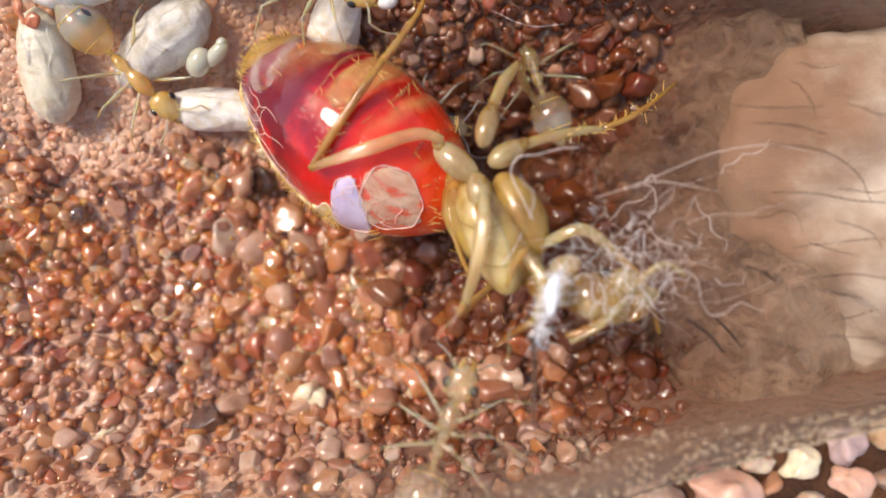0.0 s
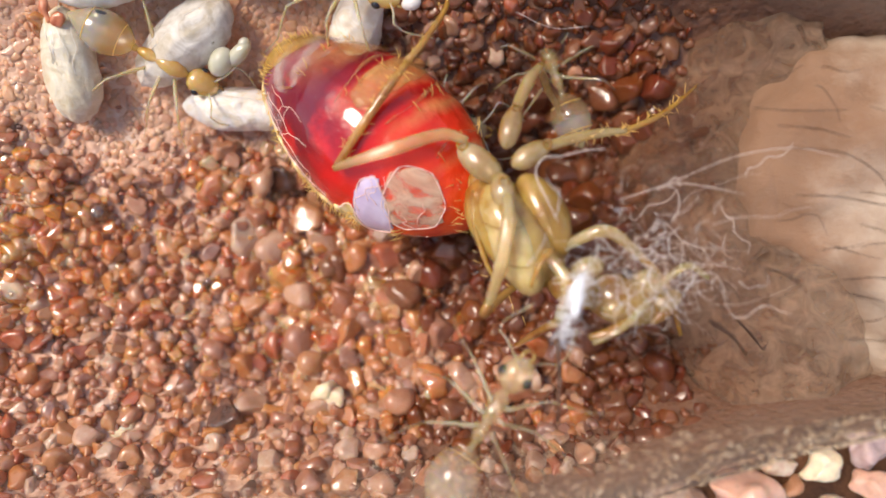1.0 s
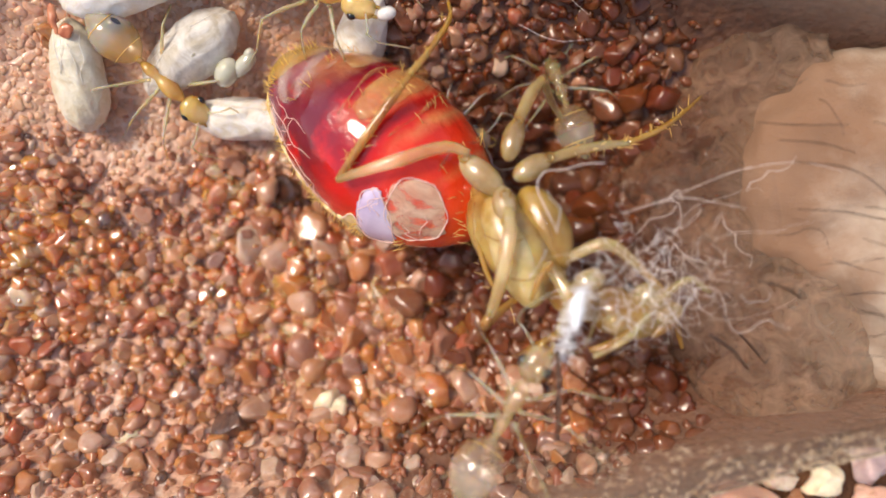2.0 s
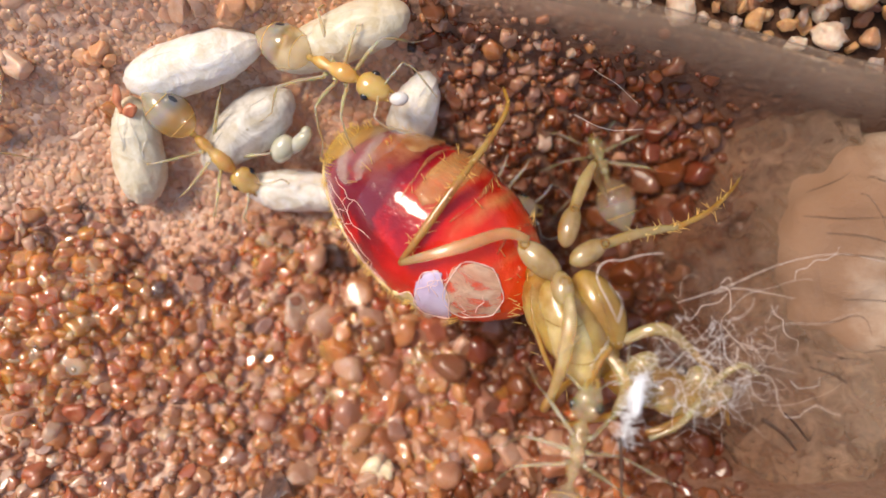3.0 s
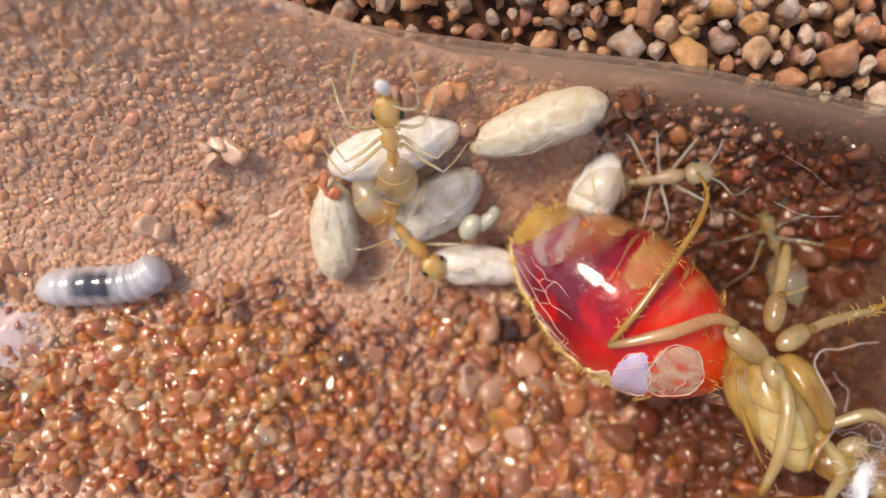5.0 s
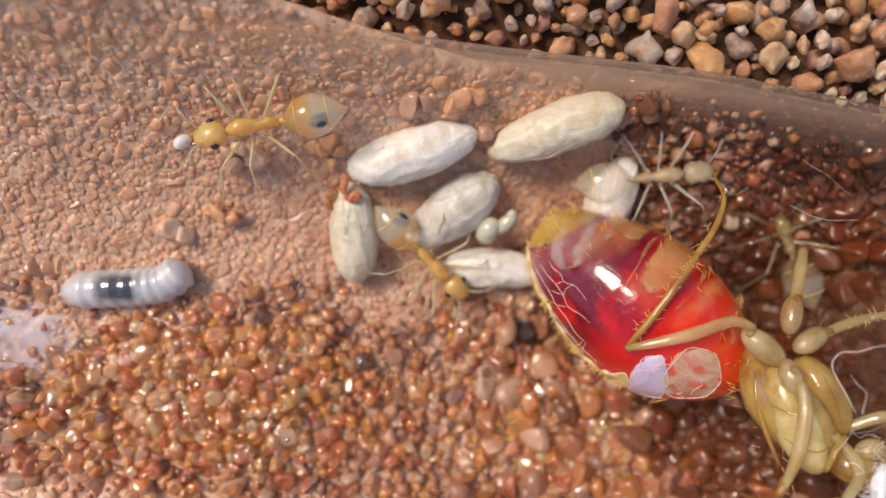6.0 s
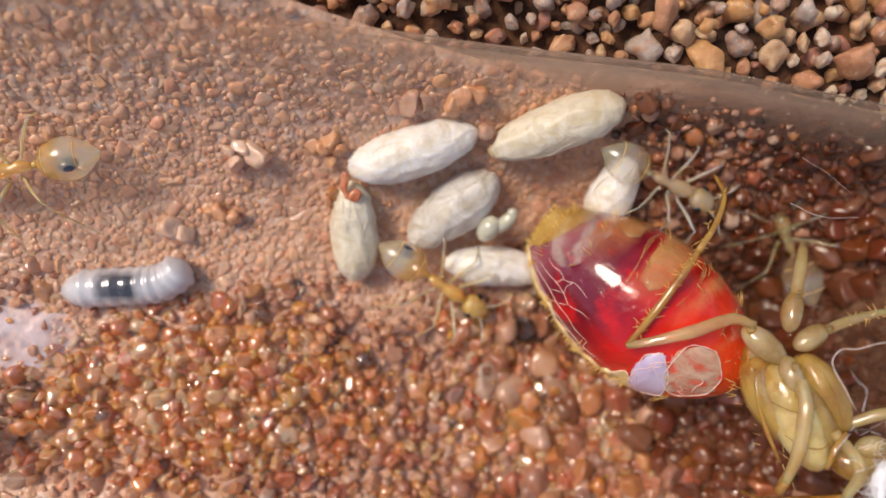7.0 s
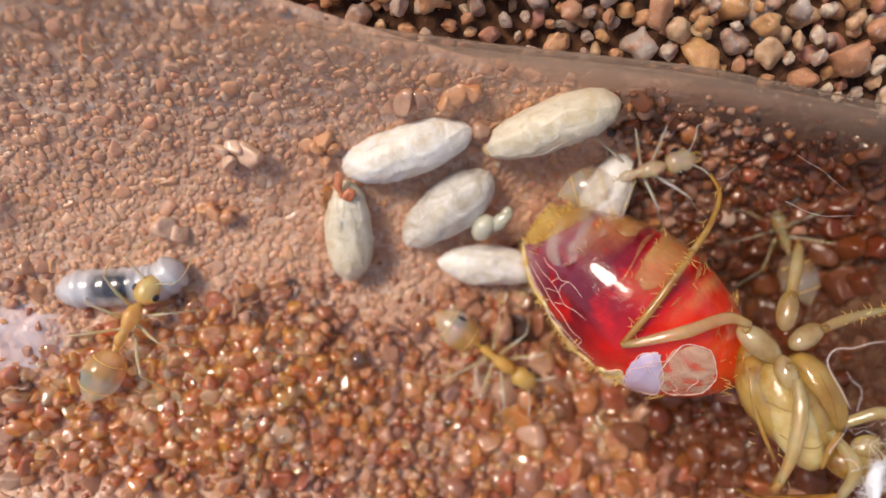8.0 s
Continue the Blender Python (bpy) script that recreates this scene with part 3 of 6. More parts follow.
def make_bed():
    """The bed of damp silt in the tube."""
    bm = bmesh.new()
    xs, n = np.arange(-32, 26.01, 0.3), 64
    rows = []
    for x in xs:
        lo, hi = foot_near(x) - 0.3, foot_far(x) + 0.3
        rows.append([bm.verts.new((x, y, z)) for y, z in [(rim_near(x) - 0.22, 4.1), *((y, bed(x, y)) for y in np.linspace(lo, hi, n)), (rim_far(x) + 0.22, 4.75)]])
    for a, b in zip(rows, rows[1:]):
        for j in range(n + 1):
            bm.faces.new((a[j], b[j], b[j + 1], a[j + 1]))
    return tagged(part("sand_bed", bm, M_SILT), "damp reddish brown silt bed on the floor of the glass tube", "sand", kind="structure")


def wall_profile(x, side):
    """From the upper edge over the bulge down to the foot: y, z of the glass wall's inner face."""
    rim, lip, foot = (rim_far(x), lip_far(x), foot_far(x)) if side > 0 else (rim_near(x), lip_near(x), foot_near(x))
    high, bulge = 7.7, 5.4 if side > 0 else 4.9
    if side > 0:  # far along the tube the upper edge is broken away
        k = along(x, (-26, 0.0), (-18, 1.0))
        lip, high = rim + (lip - rim) * k, bulge + 0.3 + (high - bulge - 0.3) * k
    line = []
    for u in np.linspace(0, 1, 8):
        a = u * math.pi / 2
        line.append((lip + (rim - lip) * math.sin(a), bulge + (high - bulge) * math.cos(a)))
    line.append((rim - 0.35 * side, bulge - 1.6))
    line.append((foot, min(bulge - 2.2, bed(x, foot) - 0.6)))
    return line


def make_tube():
    bm = bmesh.new()
    rows = []
    for x in np.arange(-34, 30.01, 1.0):
        far, near = wall_profile(x, 1), wall_profile(x, -1)
        inner = far + [(far[-1][0] * 0.6, -2.4), (0, -3.0), (near[-1][0] * 0.6, -2.7)] + near[::-1]
        outer = []
        for k, (y, z) in enumerate(inner):
            a, b = inner[max(k - 1, 0)], inner[min(k + 1, len(inner) - 1)]
            d = Vector((b[0] - a[0], b[1] - a[1])).normalized()
            outer.append((y - d.y * 0.2, z + d.x * 0.2))
        loop = inner + outer[::-1]
        rows.append([bm.verts.new((x, y, z)) for y, z in loop])
    k = len(rows[0])
    for a, b in zip(rows, rows[1:]):
        for j in range(k):
            bm.faces.new((a[j], a[(j + 1) % k], b[(j + 1) % k], b[j]))
    return tagged(part("glass_tube", bm, M_GLASS), "dusty clear glass tube wall lying in gravel", "tube", kind="structure")


ground = make_ground()
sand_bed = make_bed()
tube = make_tube()
tube.visible_shadow = False


# ---- grains ----
def stone_shape(seed, jag=0.30, flat=0.8, sub=2, near=0.55, soft=0.95):
    """A unit pebble: verts and triangles."""
    bm = bmesh.new()
    bmesh.ops.create_icosphere(bm, subdivisions=sub, radius=1.0)
    rnd = random.Random(seed)
    stretch = Vector((rnd.uniform(0.85, 1.3), rnd.uniform(0.75, 1.05), rnd.uniform(flat * 0.8, flat * 1.15))) * (0.66 / near) ** 0.6
    cuts = [(Vector((rnd.gauss(0, 1), rnd.gauss(0, 1), rnd.gauss(0, 1))).normalized(), rnd.uniform(near, 0.92)) for _ in range(10)]
    for v in bm.verts:
        for n, d in cuts:
            over = v.co.dot(n) - d
            if over > 0:
                v.co -= n * over * soft
        v.co *= 1 + jag * noise.noise(v.co * 1.3 + Vector((seed * 3.1, seed, -seed)))
        v.co = Vector((v.co.x * stretch.x, v.co.y * stretch.y, v.co.z * stretch.z))
    verts = np.array([v.co[:] for v in bm.verts])
    faces = np.array([[v.index for v in f.verts] for f in bm.faces])
    bm.free()
    return verts, faces


ROUND = [stone_shape(k, 0.20, 0.98, 3, 0.50, 0.98) for k in range(12)]
SHARP = [stone_shape(20 + k, 0.34, 0.85) for k in range(12)]
CUT = [stone_shape(40 + k, 0.20, 0.98, 3, 0.45, 1.0) for k in range(12)]


def wetness(x, y):
    return math.exp(-(((x + 12.6) / 5.0) ** 2 + ((y + 1.3) / 2.6) ** 2) ** 2) + 0.55 * math.exp(-(((x + 0.5) / 6.0) ** 2 + ((y + 2.2) / 3.0) ** 2))


def silt_cover(x, y):
    """1 where fine silt buries the grains, 0 where they lie bare."""
    edge = 2.3 + 1.5 * noise.noise((x * 0.45, 2.0, 0.0)) + 0.8 * noise.noise((x * 1.3, y * 0.8, 5.0))
    s = min(1.0, max(0.0, 0.5 + 0.9 * (y - edge))) if x < 1.5 + 0.6 * noise.noise((y * 0.8, 1.0, 3.0)) else 0.0
    s = max(s, math.exp(-(((x + 6.5) / 2.0) ** 2 + ((y - 2.3) / 1.6) ** 2)))
    s = max(s, 0.9 * math.exp(-(((x + 17.5) / 4.0) ** 2 + ((y + 5.6) / 2.0) ** 2)))
    s = max(s, 0.8 * math.exp(-(((x + 17.0) / 2.5) ** 2 + ((y - 1.0) / 2.5) ** 2)))
    return s


def turn_of(rnd):
    return np.array(Euler((rnd.uniform(0, 6.28), rnd.uniform(0, 6.28), rnd.uniform(0, 6.28))).to_matrix())


def shade_share(x, y):
    """0 on the dry side, 1 round the queen's head: share of grains with shade in their colour."""
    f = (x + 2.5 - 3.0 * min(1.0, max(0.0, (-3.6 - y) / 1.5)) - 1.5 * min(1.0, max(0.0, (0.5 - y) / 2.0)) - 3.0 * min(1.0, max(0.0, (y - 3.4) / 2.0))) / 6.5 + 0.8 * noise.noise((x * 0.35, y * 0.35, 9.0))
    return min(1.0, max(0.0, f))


def scatter_grains():
    rnd = random.Random(7)
    lots = {"wet": [], "dry": [], "shaded": [], "dusty": []}
    for step, low, high, lift in ((0.56, 0.20, 0.38, 0.10), (0.38, 0.12, 0.25, 0.30), (0.31, 0.07, 0.15, 0.30)):
        for x in np.arange(-22, 19, step):
            lo, hi = foot_near(x) - 0.2, foot_far(x) + 0.2
            for y in np.arange(lo, hi, step):
                px, py = x + rnd.uniform(-0.5, 0.5) * step, y + rnd.uniform(-0.5, 0.5) * step
                w, s = wetness(px, py), silt_cover(px, py)
                r = rnd.uniform(low, high) * (1.0 + 0.2 * (px > -2 and py < -1.5))
                if px > 12.5 - 3.0 * rnd.random() or rnd.random() > 1.0 - 0.10 * s:
                    continue
                shaded = rnd.random() < shade_share(px, py)
                wet = not shaded and rnd.random() < w
                z = bed(px, py) + r * (lift - s * rnd.uniform(0.5, 0.8)) + (0.22 * rnd.random() * w if wet else 0)
                if not wet and not shaded and rnd.random() < s:
                    lots["dusty"].append((px, py, bed(px, py) + r * rnd.uniform(-0.34, -0.10), min(0.27, r * 0.95)))
                else:
                    lots["wet" if wet else "shaded" if shaded else "dry"].append((px, py, z, r))
    # fine grains packed into the silt
    for x in np.arange(-21.5, 2.0, 0.23):
        for y in np.arange(-1.0, foot_far(x), 0.23):
            px, py, r = x + rnd.uniform(-0.12, 0.12), y + rnd.uniform(-0.12, 0.12), rnd.uniform(0.08, 0.16)
            if rnd.random() < 1.1 * silt_cover(px, py):
                lots["dusty"].append((px, py, bed(px, py) + r * rnd.uniform(-0.2, 0.1), r))
    # closely packed beads of the wet heap
    for x in np.arange(-19.5, 2.0, 0.43):
        for y in np.arange(-5.5, 2.6, 0.43):
            px, py, r = x + rnd.uniform(-0.2, 0.2), y + rnd.uniform(-0.2, 0.2), rnd.uniform(0.15, 0.30)
            if rnd.random() < 1.1 * wetness(px, py) and silt_cover(px, py) < 0.5 and rnd.random() > shade_share(px, py):
                lots["wet"].append((px, py, bed(px, py) + 0.12 + 0.25 * rnd.random(), r))
    # larger, clearer stones round the queen
    for x in np.arange(-3.5, 13.5, 1.0):
        for y in np.arange(-6.4, 4.6, 1.0):
            px, py, r = x + rnd.uniform(-0.5, 0.5), y + rnd.uniform(-0.5, 0.5), rnd.uniform(0.34, 0.60)
            if foot_near(px) < py < foot_far(px) and (py < 1.0 or px > 6.0) and rnd.random() < 0.9:
                lots["shaded" if rnd.random() < shade_share(px, py) else "wet" if rnd.random() < 0.3 else "dry"].append((px, py, bed(px, py) + 0.4 * r, r))
    return lots


def joined_stones(name, stones, shapes, material, seed, flat=1.0):
    rnd = random.Random(seed)
    verts, faces, n = [], [], 0
    for x, y, z, r in stones:
        kinds = CUT if r > (0.22 if shapes is SHARP else 0.31) and len(shapes) == 12 else shapes
        v, f = kinds[rnd.randrange(len(kinds))]
        v = v @ turn_of(rnd).T * (r, r, r * flat)
        if flat < 1:  # buried stones lie in the slope
            up = Vector((bed(x - 0.3, y) - bed(x + 0.3, y), bed(x, y - 0.3) - bed(x, y + 0.3), 0.6))
            v = v @ np.array(Vector((0, 0, 1)).rotation_difference(up).to_matrix()).T
        verts.append(v + (x, y, z))
        faces.append(f + n)
        n += len(v)
    return new(name, arrays_mesh(name, np.concatenate(verts), np.concatenate(faces), material))


LOTS = scatter_grains()


def make_grains():
    lots = LOTS
    # The grains of the wet heap and of the bare patch beside the queen can be told apart one by one.
    rnd = random.Random(3)
    for key, box, most, single, joined, shapes in (
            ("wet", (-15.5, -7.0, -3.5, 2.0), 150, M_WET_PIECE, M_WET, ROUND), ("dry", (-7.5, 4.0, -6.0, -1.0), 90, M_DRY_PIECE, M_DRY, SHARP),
            ("shaded", (0.0, 9.0, -6.0, 5.0), 60, M_SHADED_PIECE, M_SHADED, SHARP), ("dusty", (0, 0, 0, 0), 0, M_DRY_PIECE, M_DUSTY, SHARP)):
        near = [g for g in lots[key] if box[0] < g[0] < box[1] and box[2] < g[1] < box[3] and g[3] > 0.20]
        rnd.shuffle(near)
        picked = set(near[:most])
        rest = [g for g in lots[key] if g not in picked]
        label = {"wet": "wet glistening amber and orange sand grains heaped on silt", "dry": "dry reddish tan sand grains strewn over the silt", "shaded": "dark brown grains around the queen, shade put into their colour", "dusty": "pinkish grains half buried in silt"}[key]
        tagged(joined_stones({"wet": "wet_sand", "dry": "sand", "shaded": "damp_sand", "dusty": "buried_sand"}[key], rest, shapes, joined, 5, 0.42 if key == "dusty" else 1.0), label, "sand", kind="stuff")
        meshes = [arrays_mesh("grain", v, f, single) for v, f in shapes]
        for x, y, z, r in sorted(picked):
            ob = new("grain", meshes[rnd.randrange(len(meshes))])
            ob.parent = sand_bed
            turn = Euler((rnd.uniform(0, 6.28), rnd.uniform(0, 6.28), rnd.uniform(0, 6.28)))
            ob.matrix_basis = Matrix.LocRotScale(Vector((x, y, z)) * MM, turn, (r, r, r))


def blurred(h, reach):
    for axis in (0, 1):
        h = sum(np.roll(h, k, axis) for k in range(-reach, reach + 1)) / (2 * reach + 1)
    return h


def make_film():
    """Wet silt that fills the gaps between the grains and glazes the smaller ones."""
    step, x0, y0, nx, ny = 0.085, -17.0, -6.2, 356, 130
    base = np.array([[bed(x0 + step * i, y0 + step * j) for j in range(ny)] for i in range(nx)])
    wet = np.array([[wetness(x0 + step * i, y0 + step * j) for j in range(ny)] for i in range(nx)])
    top = base.copy()
    for key in ("wet", "dry", "shaded"):
        for x, y, z, r in LOTS[key]:
            i, j, k = int((x - x0) / step), int((y - y0) / step), int(r / step) + 1
            if k <= i < nx - k and k <= j < ny - k:
                gx, gy = np.meshgrid(x0 + step * np.arange(i - k, i + k + 1) - x, y0 + step * np.arange(j - k, j + k + 1) - y, indexing="ij")
                cap = np.where(gx * gx + gy * gy < r * r, z + 0.78 * np.sqrt(np.maximum(r * r - gx * gx - gy * gy, 0.0)), -9.0)
                part_of = top[i - k:i + k + 1, j - k:j + k + 1]
                np.maximum(part_of, cap, out=part_of)
    skin = blurred(np.minimum(blurred(top, 3), top + 0.06), 1) - 0.13
    skin -= 0.13 * np.clip(1.0 - 1.5 * wet, 0.0, 1.0) + 0.5 * np.clip((base - 1.9) / 0.8, 0.0, 1.0) * (wet < 0.3)
    # the film thins out to nothing round its border
    ax, ay = np.minimum(np.arange(nx), nx - 1 - np.arange(nx)), np.minimum(np.arange(ny), ny - 1 - np.arange(ny))
    skin -= 0.8 * np.clip(1.0 - np.minimum(ax[:, None], ay[None, :]) / 14.0, 0.0, 1.0)
    skin -= 0.6 * np.clip((x0 + step * np.arange(nx) - 3.0) / 3.0, 0.0, 1.0)[:, None]
    skin = np.where(np.minimum(ax[:, None], ay[None, :]) < 4, base - 0.5, skin)
    grid = np.stack(np.meshgrid(x0 + step * np.arange(nx), y0 + step * np.arange(ny), indexing="ij") + [skin], axis=-1).reshape(-1, 3)
    n = (np.arange(nx - 1)[:, None] * ny + np.arange(ny - 1)[None, :]).ravel()
    faces = np.concatenate([np.stack([n, n + ny, n + ny + 1], 1), np.stack([n, n + ny + 1, n + 1], 1)])
    ob = tagged(new("water", arrays_mesh("water", grid, faces, M_FILM)), "amber wet silt filling the gaps between the glistening grains", "water", kind="structure")
    ob.visible_shadow = False
    bm = bmesh.new()
    rings = []
    for u in np.linspace(0.02, 1.0, 10):
        ring = []
        for k in range(40):
            a = 2 * math.pi * k / 40
            r = u * (1.0 + 0.55 * noise.noise((math.cos(a) * 1.6, math.sin(a) * 1.6, 5.0)) + 0.15 * noise.noise((math.cos(a) * 5, math.sin(a) * 5, 2.0)))
            x, y = -18.0 + 2.1 * r * math.cos(a), 0.5 + 1.3 * r * math.sin(a)
            ring.append(bm.verts.new((x, y, bed(x, y) + 0.22 * (1 - u * u) - 0.05)))
        rings.append(ring)
    for a, b in zip(rings, rings[1:]):
        for k in range(40):
            bm.faces.new((a[k], b[k], b[(k + 1) % 40], a[(k + 1) % 40]))
    bm.faces.new(rings[0])
    ob = tagged(part("puddle", bm, M_PUDDLE), "shallow puddle on the damp silt with sky glare in its colour", "water", kind="structure")
    ob.visible_shadow = False


def make_pebbles():
    """Gravel outside the tube."""
    rnd = random.Random(11)
    meshes = [arrays_mesh("pebble", *stone_shape(50 + k, 0.36, 0.85, 3), M_PEBBLE) for k in range(9)]
    spots = []

    def lay(x, y, z, r):
        if all((x - a) ** 2 + (y - b) ** 2 + (z - c) ** 2 > (0.98 * (r + q)) ** 2 for a, b, c, q in spots):
            spots.append((x, y, z, r))

    # four large stones beside the near wall
    for x, y, r, stuff, seed in ((11.3, -8.05, 0.95, M_PINK, 90), (13.4, -7.30, 0.50, M_CREAM, 91), (14.6, -6.85, 0.50, M_LILAC, 92), (14.7, -7.8, 0.42, M_PINK, 93)):
        spots.append((x, y, 4.85 + 0.5 * r, r))
        ob = new("pebble", arrays_mesh("pebble", *stone_shape(seed, 0.34, 0.85, 4), stuff))
        ob.parent = ground
        ob.matrix_basis = Matrix.LocRotScale(Vector((x, y, 4.85 + 0.5 * r)) * MM, Euler((0, 0, rnd.uniform(0, 6.28))), (r, r, r))
    kept = len(spots)
    for _ in range(26000):
        x = rnd.uniform(-20, 20)
        if rnd.random() < 0.75:
            r = rnd.choice((rnd.uniform(0.16, 0.28), rnd.uniform(0.22, 0.4), rnd.uniform(0.35, 0.55), rnd.uniform(0.45, 0.72)))
            y = rim_far(x) + 0.30 + 0.8 * r + abs(rnd.gauss(0, 1)) * 1.9
            z = 4.8 + r * 0.55 + rnd.choice((0, 0.45, 0.9)) * min(1.0, max(0.0, y - rim_far(x) - 0.6))
        else:
            y = rim_near(x) - 0.6 - abs(rnd.gauss(0, 1)) * 1.4
            r = rnd.choice((rnd.uniform(0.3, 0.5), rnd.uniform(0.45, 0.85)))
            z = 4.85 + r * 0.55
        if -12 < y < 14.5:
            lay(x, y, z, r)
    # the stones along the glass can be told apart; the rest is loose gravel
    spots = spots[kept:]
    spots.sort(key=lambda p: (p[1] - rim_far(p[0]) if p[1] > 0 else rim_near(p[0]) - p[1]) - 1.5 * p[3])
    for x, y, z, r in spots[:300]:
        ob = new("pebble", meshes[rnd.randrange(len(meshes))])
        ob.parent = ground
        ob.matrix_basis = Matrix.LocRotScale(Vector((x, y, z)) * MM, Euler((rnd.uniform(0, 6.28), rnd.uniform(0, 6.28), rnd.uniform(0, 6.28))), (r, r, r))
    tagged(joined_stones("gravel", spots[300:], [stone_shape(70 + k, 0.36, 0.85) for k in range(8)], M_GRAVEL, 8), "loose mixed tan, pink and grey gravel", "gravel", kind="stuff")


def make_droplets():
    """Fine droplets and dust specks on the glass."""
    rnd = random.Random(5)
    spots = []
    for _ in range(2800):
        side = -1 if rnd.random() < 0.86 else 1
        x = rnd.uniform(-6, 18) if side < 0 else rnd.uniform(3, 16)
        if side < 0 and rnd.random() > 0.10 + (x + 4) / 10:
            continue
        line = wall_profile(x, side)
        u = 7.0 * math.asin(0.08 + 0.87 * rnd.random()) / (math.pi / 2) if side < 0 else 6.6 * (1 - rnd.random() ** 2)
        k = min(int(u), 6)
        y = line[k][0] + (line[k + 1][0] - line[k][0]) * (u - k)
        z = line[k][1] + (line[k + 1][1] - line[k][1]) * (u - k)
        d = Vector((line[k + 1][0] - line[k][0], line[k + 1][1] - line[k][1])).normalized() * side
        spots.append((x, y - d.y * 0.21, z + d.x * 0.21, rnd.choice((0.014, 0.018, 0.022, 0.028)) * (1.0 if side < 0 else 0.6)))
    bm = bmesh.new()
    bmesh.ops.create_icosphere(bm, subdivisions=1, radius=1.0)
    shape = (np.array([v.co[:] for v in bm.verts]), np.array([[v.index for v in f.verts] for f in bm.faces]))
    bm.free()
    tagged(joined_stones("droplets", spots, [shape], M_DROP, 6), "tiny droplets on the dusty glass wall, golden glints in their colour", "droplet", kind="stuff")


# ---- brood ----
def cocoon(a, b, r, label, seed, nub=0.0, silk=None, opening=False, pupa=False):
    """A silk cocoon lying from a to b (millimetres); nub: length of the small knob at its end a."""
    a, b = Vector(a), Vector(b)
    mid = (a + b) / 2
    ob = thing("cocoon", label, "cocoon", place(*mid), "cocoons of the brood")
    along_it = (b - a).normalized()
    side = along_it.cross(Vector((0, 0, 1))).normalized()
    bend = Vector((noise.noise((seed, 0, 0)), noise.noise((0, seed, 0)), 0)) * 0.35
    lean = 0.16 * math.sin(seed * 2.3)

    def girth(q):
        w = q + lean * q * (1 - q)
        return r * max(0.05, (1 - abs(2 * w - 1) ** 2.5) ** 0.55) * (1 + 0.04 * math.sin(6 * q + seed))

    def middle(q):
        return (a - mid).lerp(b - mid, q) + bend * (1 - (2 * q - 1) ** 2)

    bm = bmesh.new()
    n = 72
    steps = [0.5 - 0.5 * math.cos(math.pi * k / (n - 1)) for k in range(n)]
    loft(bm, [middle(q) for q in steps], [girth(q) for q in steps], [0.9 * girth(q) for q in steps], 56)
    bm.normal_update()
    for v in bm.verts:
        f, u = v.co.dot(along_it), v.co.dot(side)
        # dents, long creases and crumpled silk
        d = 0.10 * noise.noise(v.co * 0.7 + Vector((seed, 0, 0))) + 0.03 * noise.noise(v.co * 1.9 + Vector((0, seed, 0)))
        crease = noise.noise((f * 0.45 + seed, u * 2.6 + 0.7 * noise.noise((f * 0.8, u, seed)), v.co.z * 1.2))
        d -= 0.045 * max(0.0, 1 - abs(crease) * 6)
        ring = noise.noise((f * 2.2 + 0.4 * noise.noise((f, u * 1.5, seed)), u * 0.5, seed))
        d -= 0.016 * max(0.0, 1 - abs(ring) * 5)
        v.co += v.normal * d
    roughen(bm, 0.008, 7.0, seed + 9)
    part("husk", bm, silk or M_SILK, ob)
    if nub:
        bm = bmesh.new()
        oval(bm, a - mid + along_it * 0.30, a - mid - along_it * nub, 0.26 * r + 0.08, 0.26, 14, 9)
        roughen(bm, 0.08, 3.0, seed)
        part("end_cap", bm, M_CAP, ob, "pale brown end cap")
    if pupa:
        for f, g, w in ((0.12, 0.36, 0.62), (0.34, 0.58, 0.72), (0.56, 0.92, 0.66)):
            bm = bmesh.new()
            oval(bm, middle(f), middle(g), r * w, r * w, 16, 10)
            roughen(bm, 0.03, 2.5, seed)
            part("pupa", bm, M_PUPA, ob, "pale pupa showing through the silk")
        for k in range(6):
            f = 0.26 + 0.10 * k
            bm = bmesh.new()
            limb(bm, [tuple(middle(f + 0.03 * math.sin(w * 2 + k)) + side * r * 0.80 * math.cos(w) + Vector((0, 0, r * 0.74 * math.sin(w)))) for w in np.linspace(0.5, 2.6, 6)], [0.02, 0.035, 0.03, 0.035, 0.03, 0.02], 3, 5)
            part("pupa_seam", bm, M_CAP, ob)
    # loose threads of the outer silk
    rnd = random.Random(int(seed * 7))
    for k in range(5):
        bm = bmesh.new()
        f, g = rnd.uniform(0.12, 0.45), rnd.uniform(0.55, 0.88)
        q = rnd.uniform(-0.9, 0.9)
        pts = []
        for u in np.linspace(f, g, 5):
            q += rnd.uniform(-0.25, 0.25)
            w = girth(u) + 0.03
            pts.append(middle(u) + side * w * math.sin(q) + Vector((0, 0, w * 0.9 * math.cos(q))))
        limb(bm, [tuple(p) for p in pts], [0.006, 0.010, 0.009, 0.009, 0.005], 4, 5)
        part("loose_thread", bm, M_SILK, ob)
    if opening:
        d = -along_it
        top = a - mid - d * 0.48 + Vector((0.0, 0, r * 0.74))
        for shift, length, wide in ((-0.14, 0.40, 0.13), (0.16, 0.22, 0.19)):
            bm = bmesh.new()
            c = top + side * shift * (-1) + d * (0.18 if shift < 0 else -0.12)
            oval(bm, c - d * length, c + d * length, wide, 0.09, 18, 14)
            roughen(bm, 0.10, 4.0, seed + shift)
            part("opening", bm, M_OPENING, ob, "torn rust-red opening")
    return ob


m = Mat("pupa_skin")
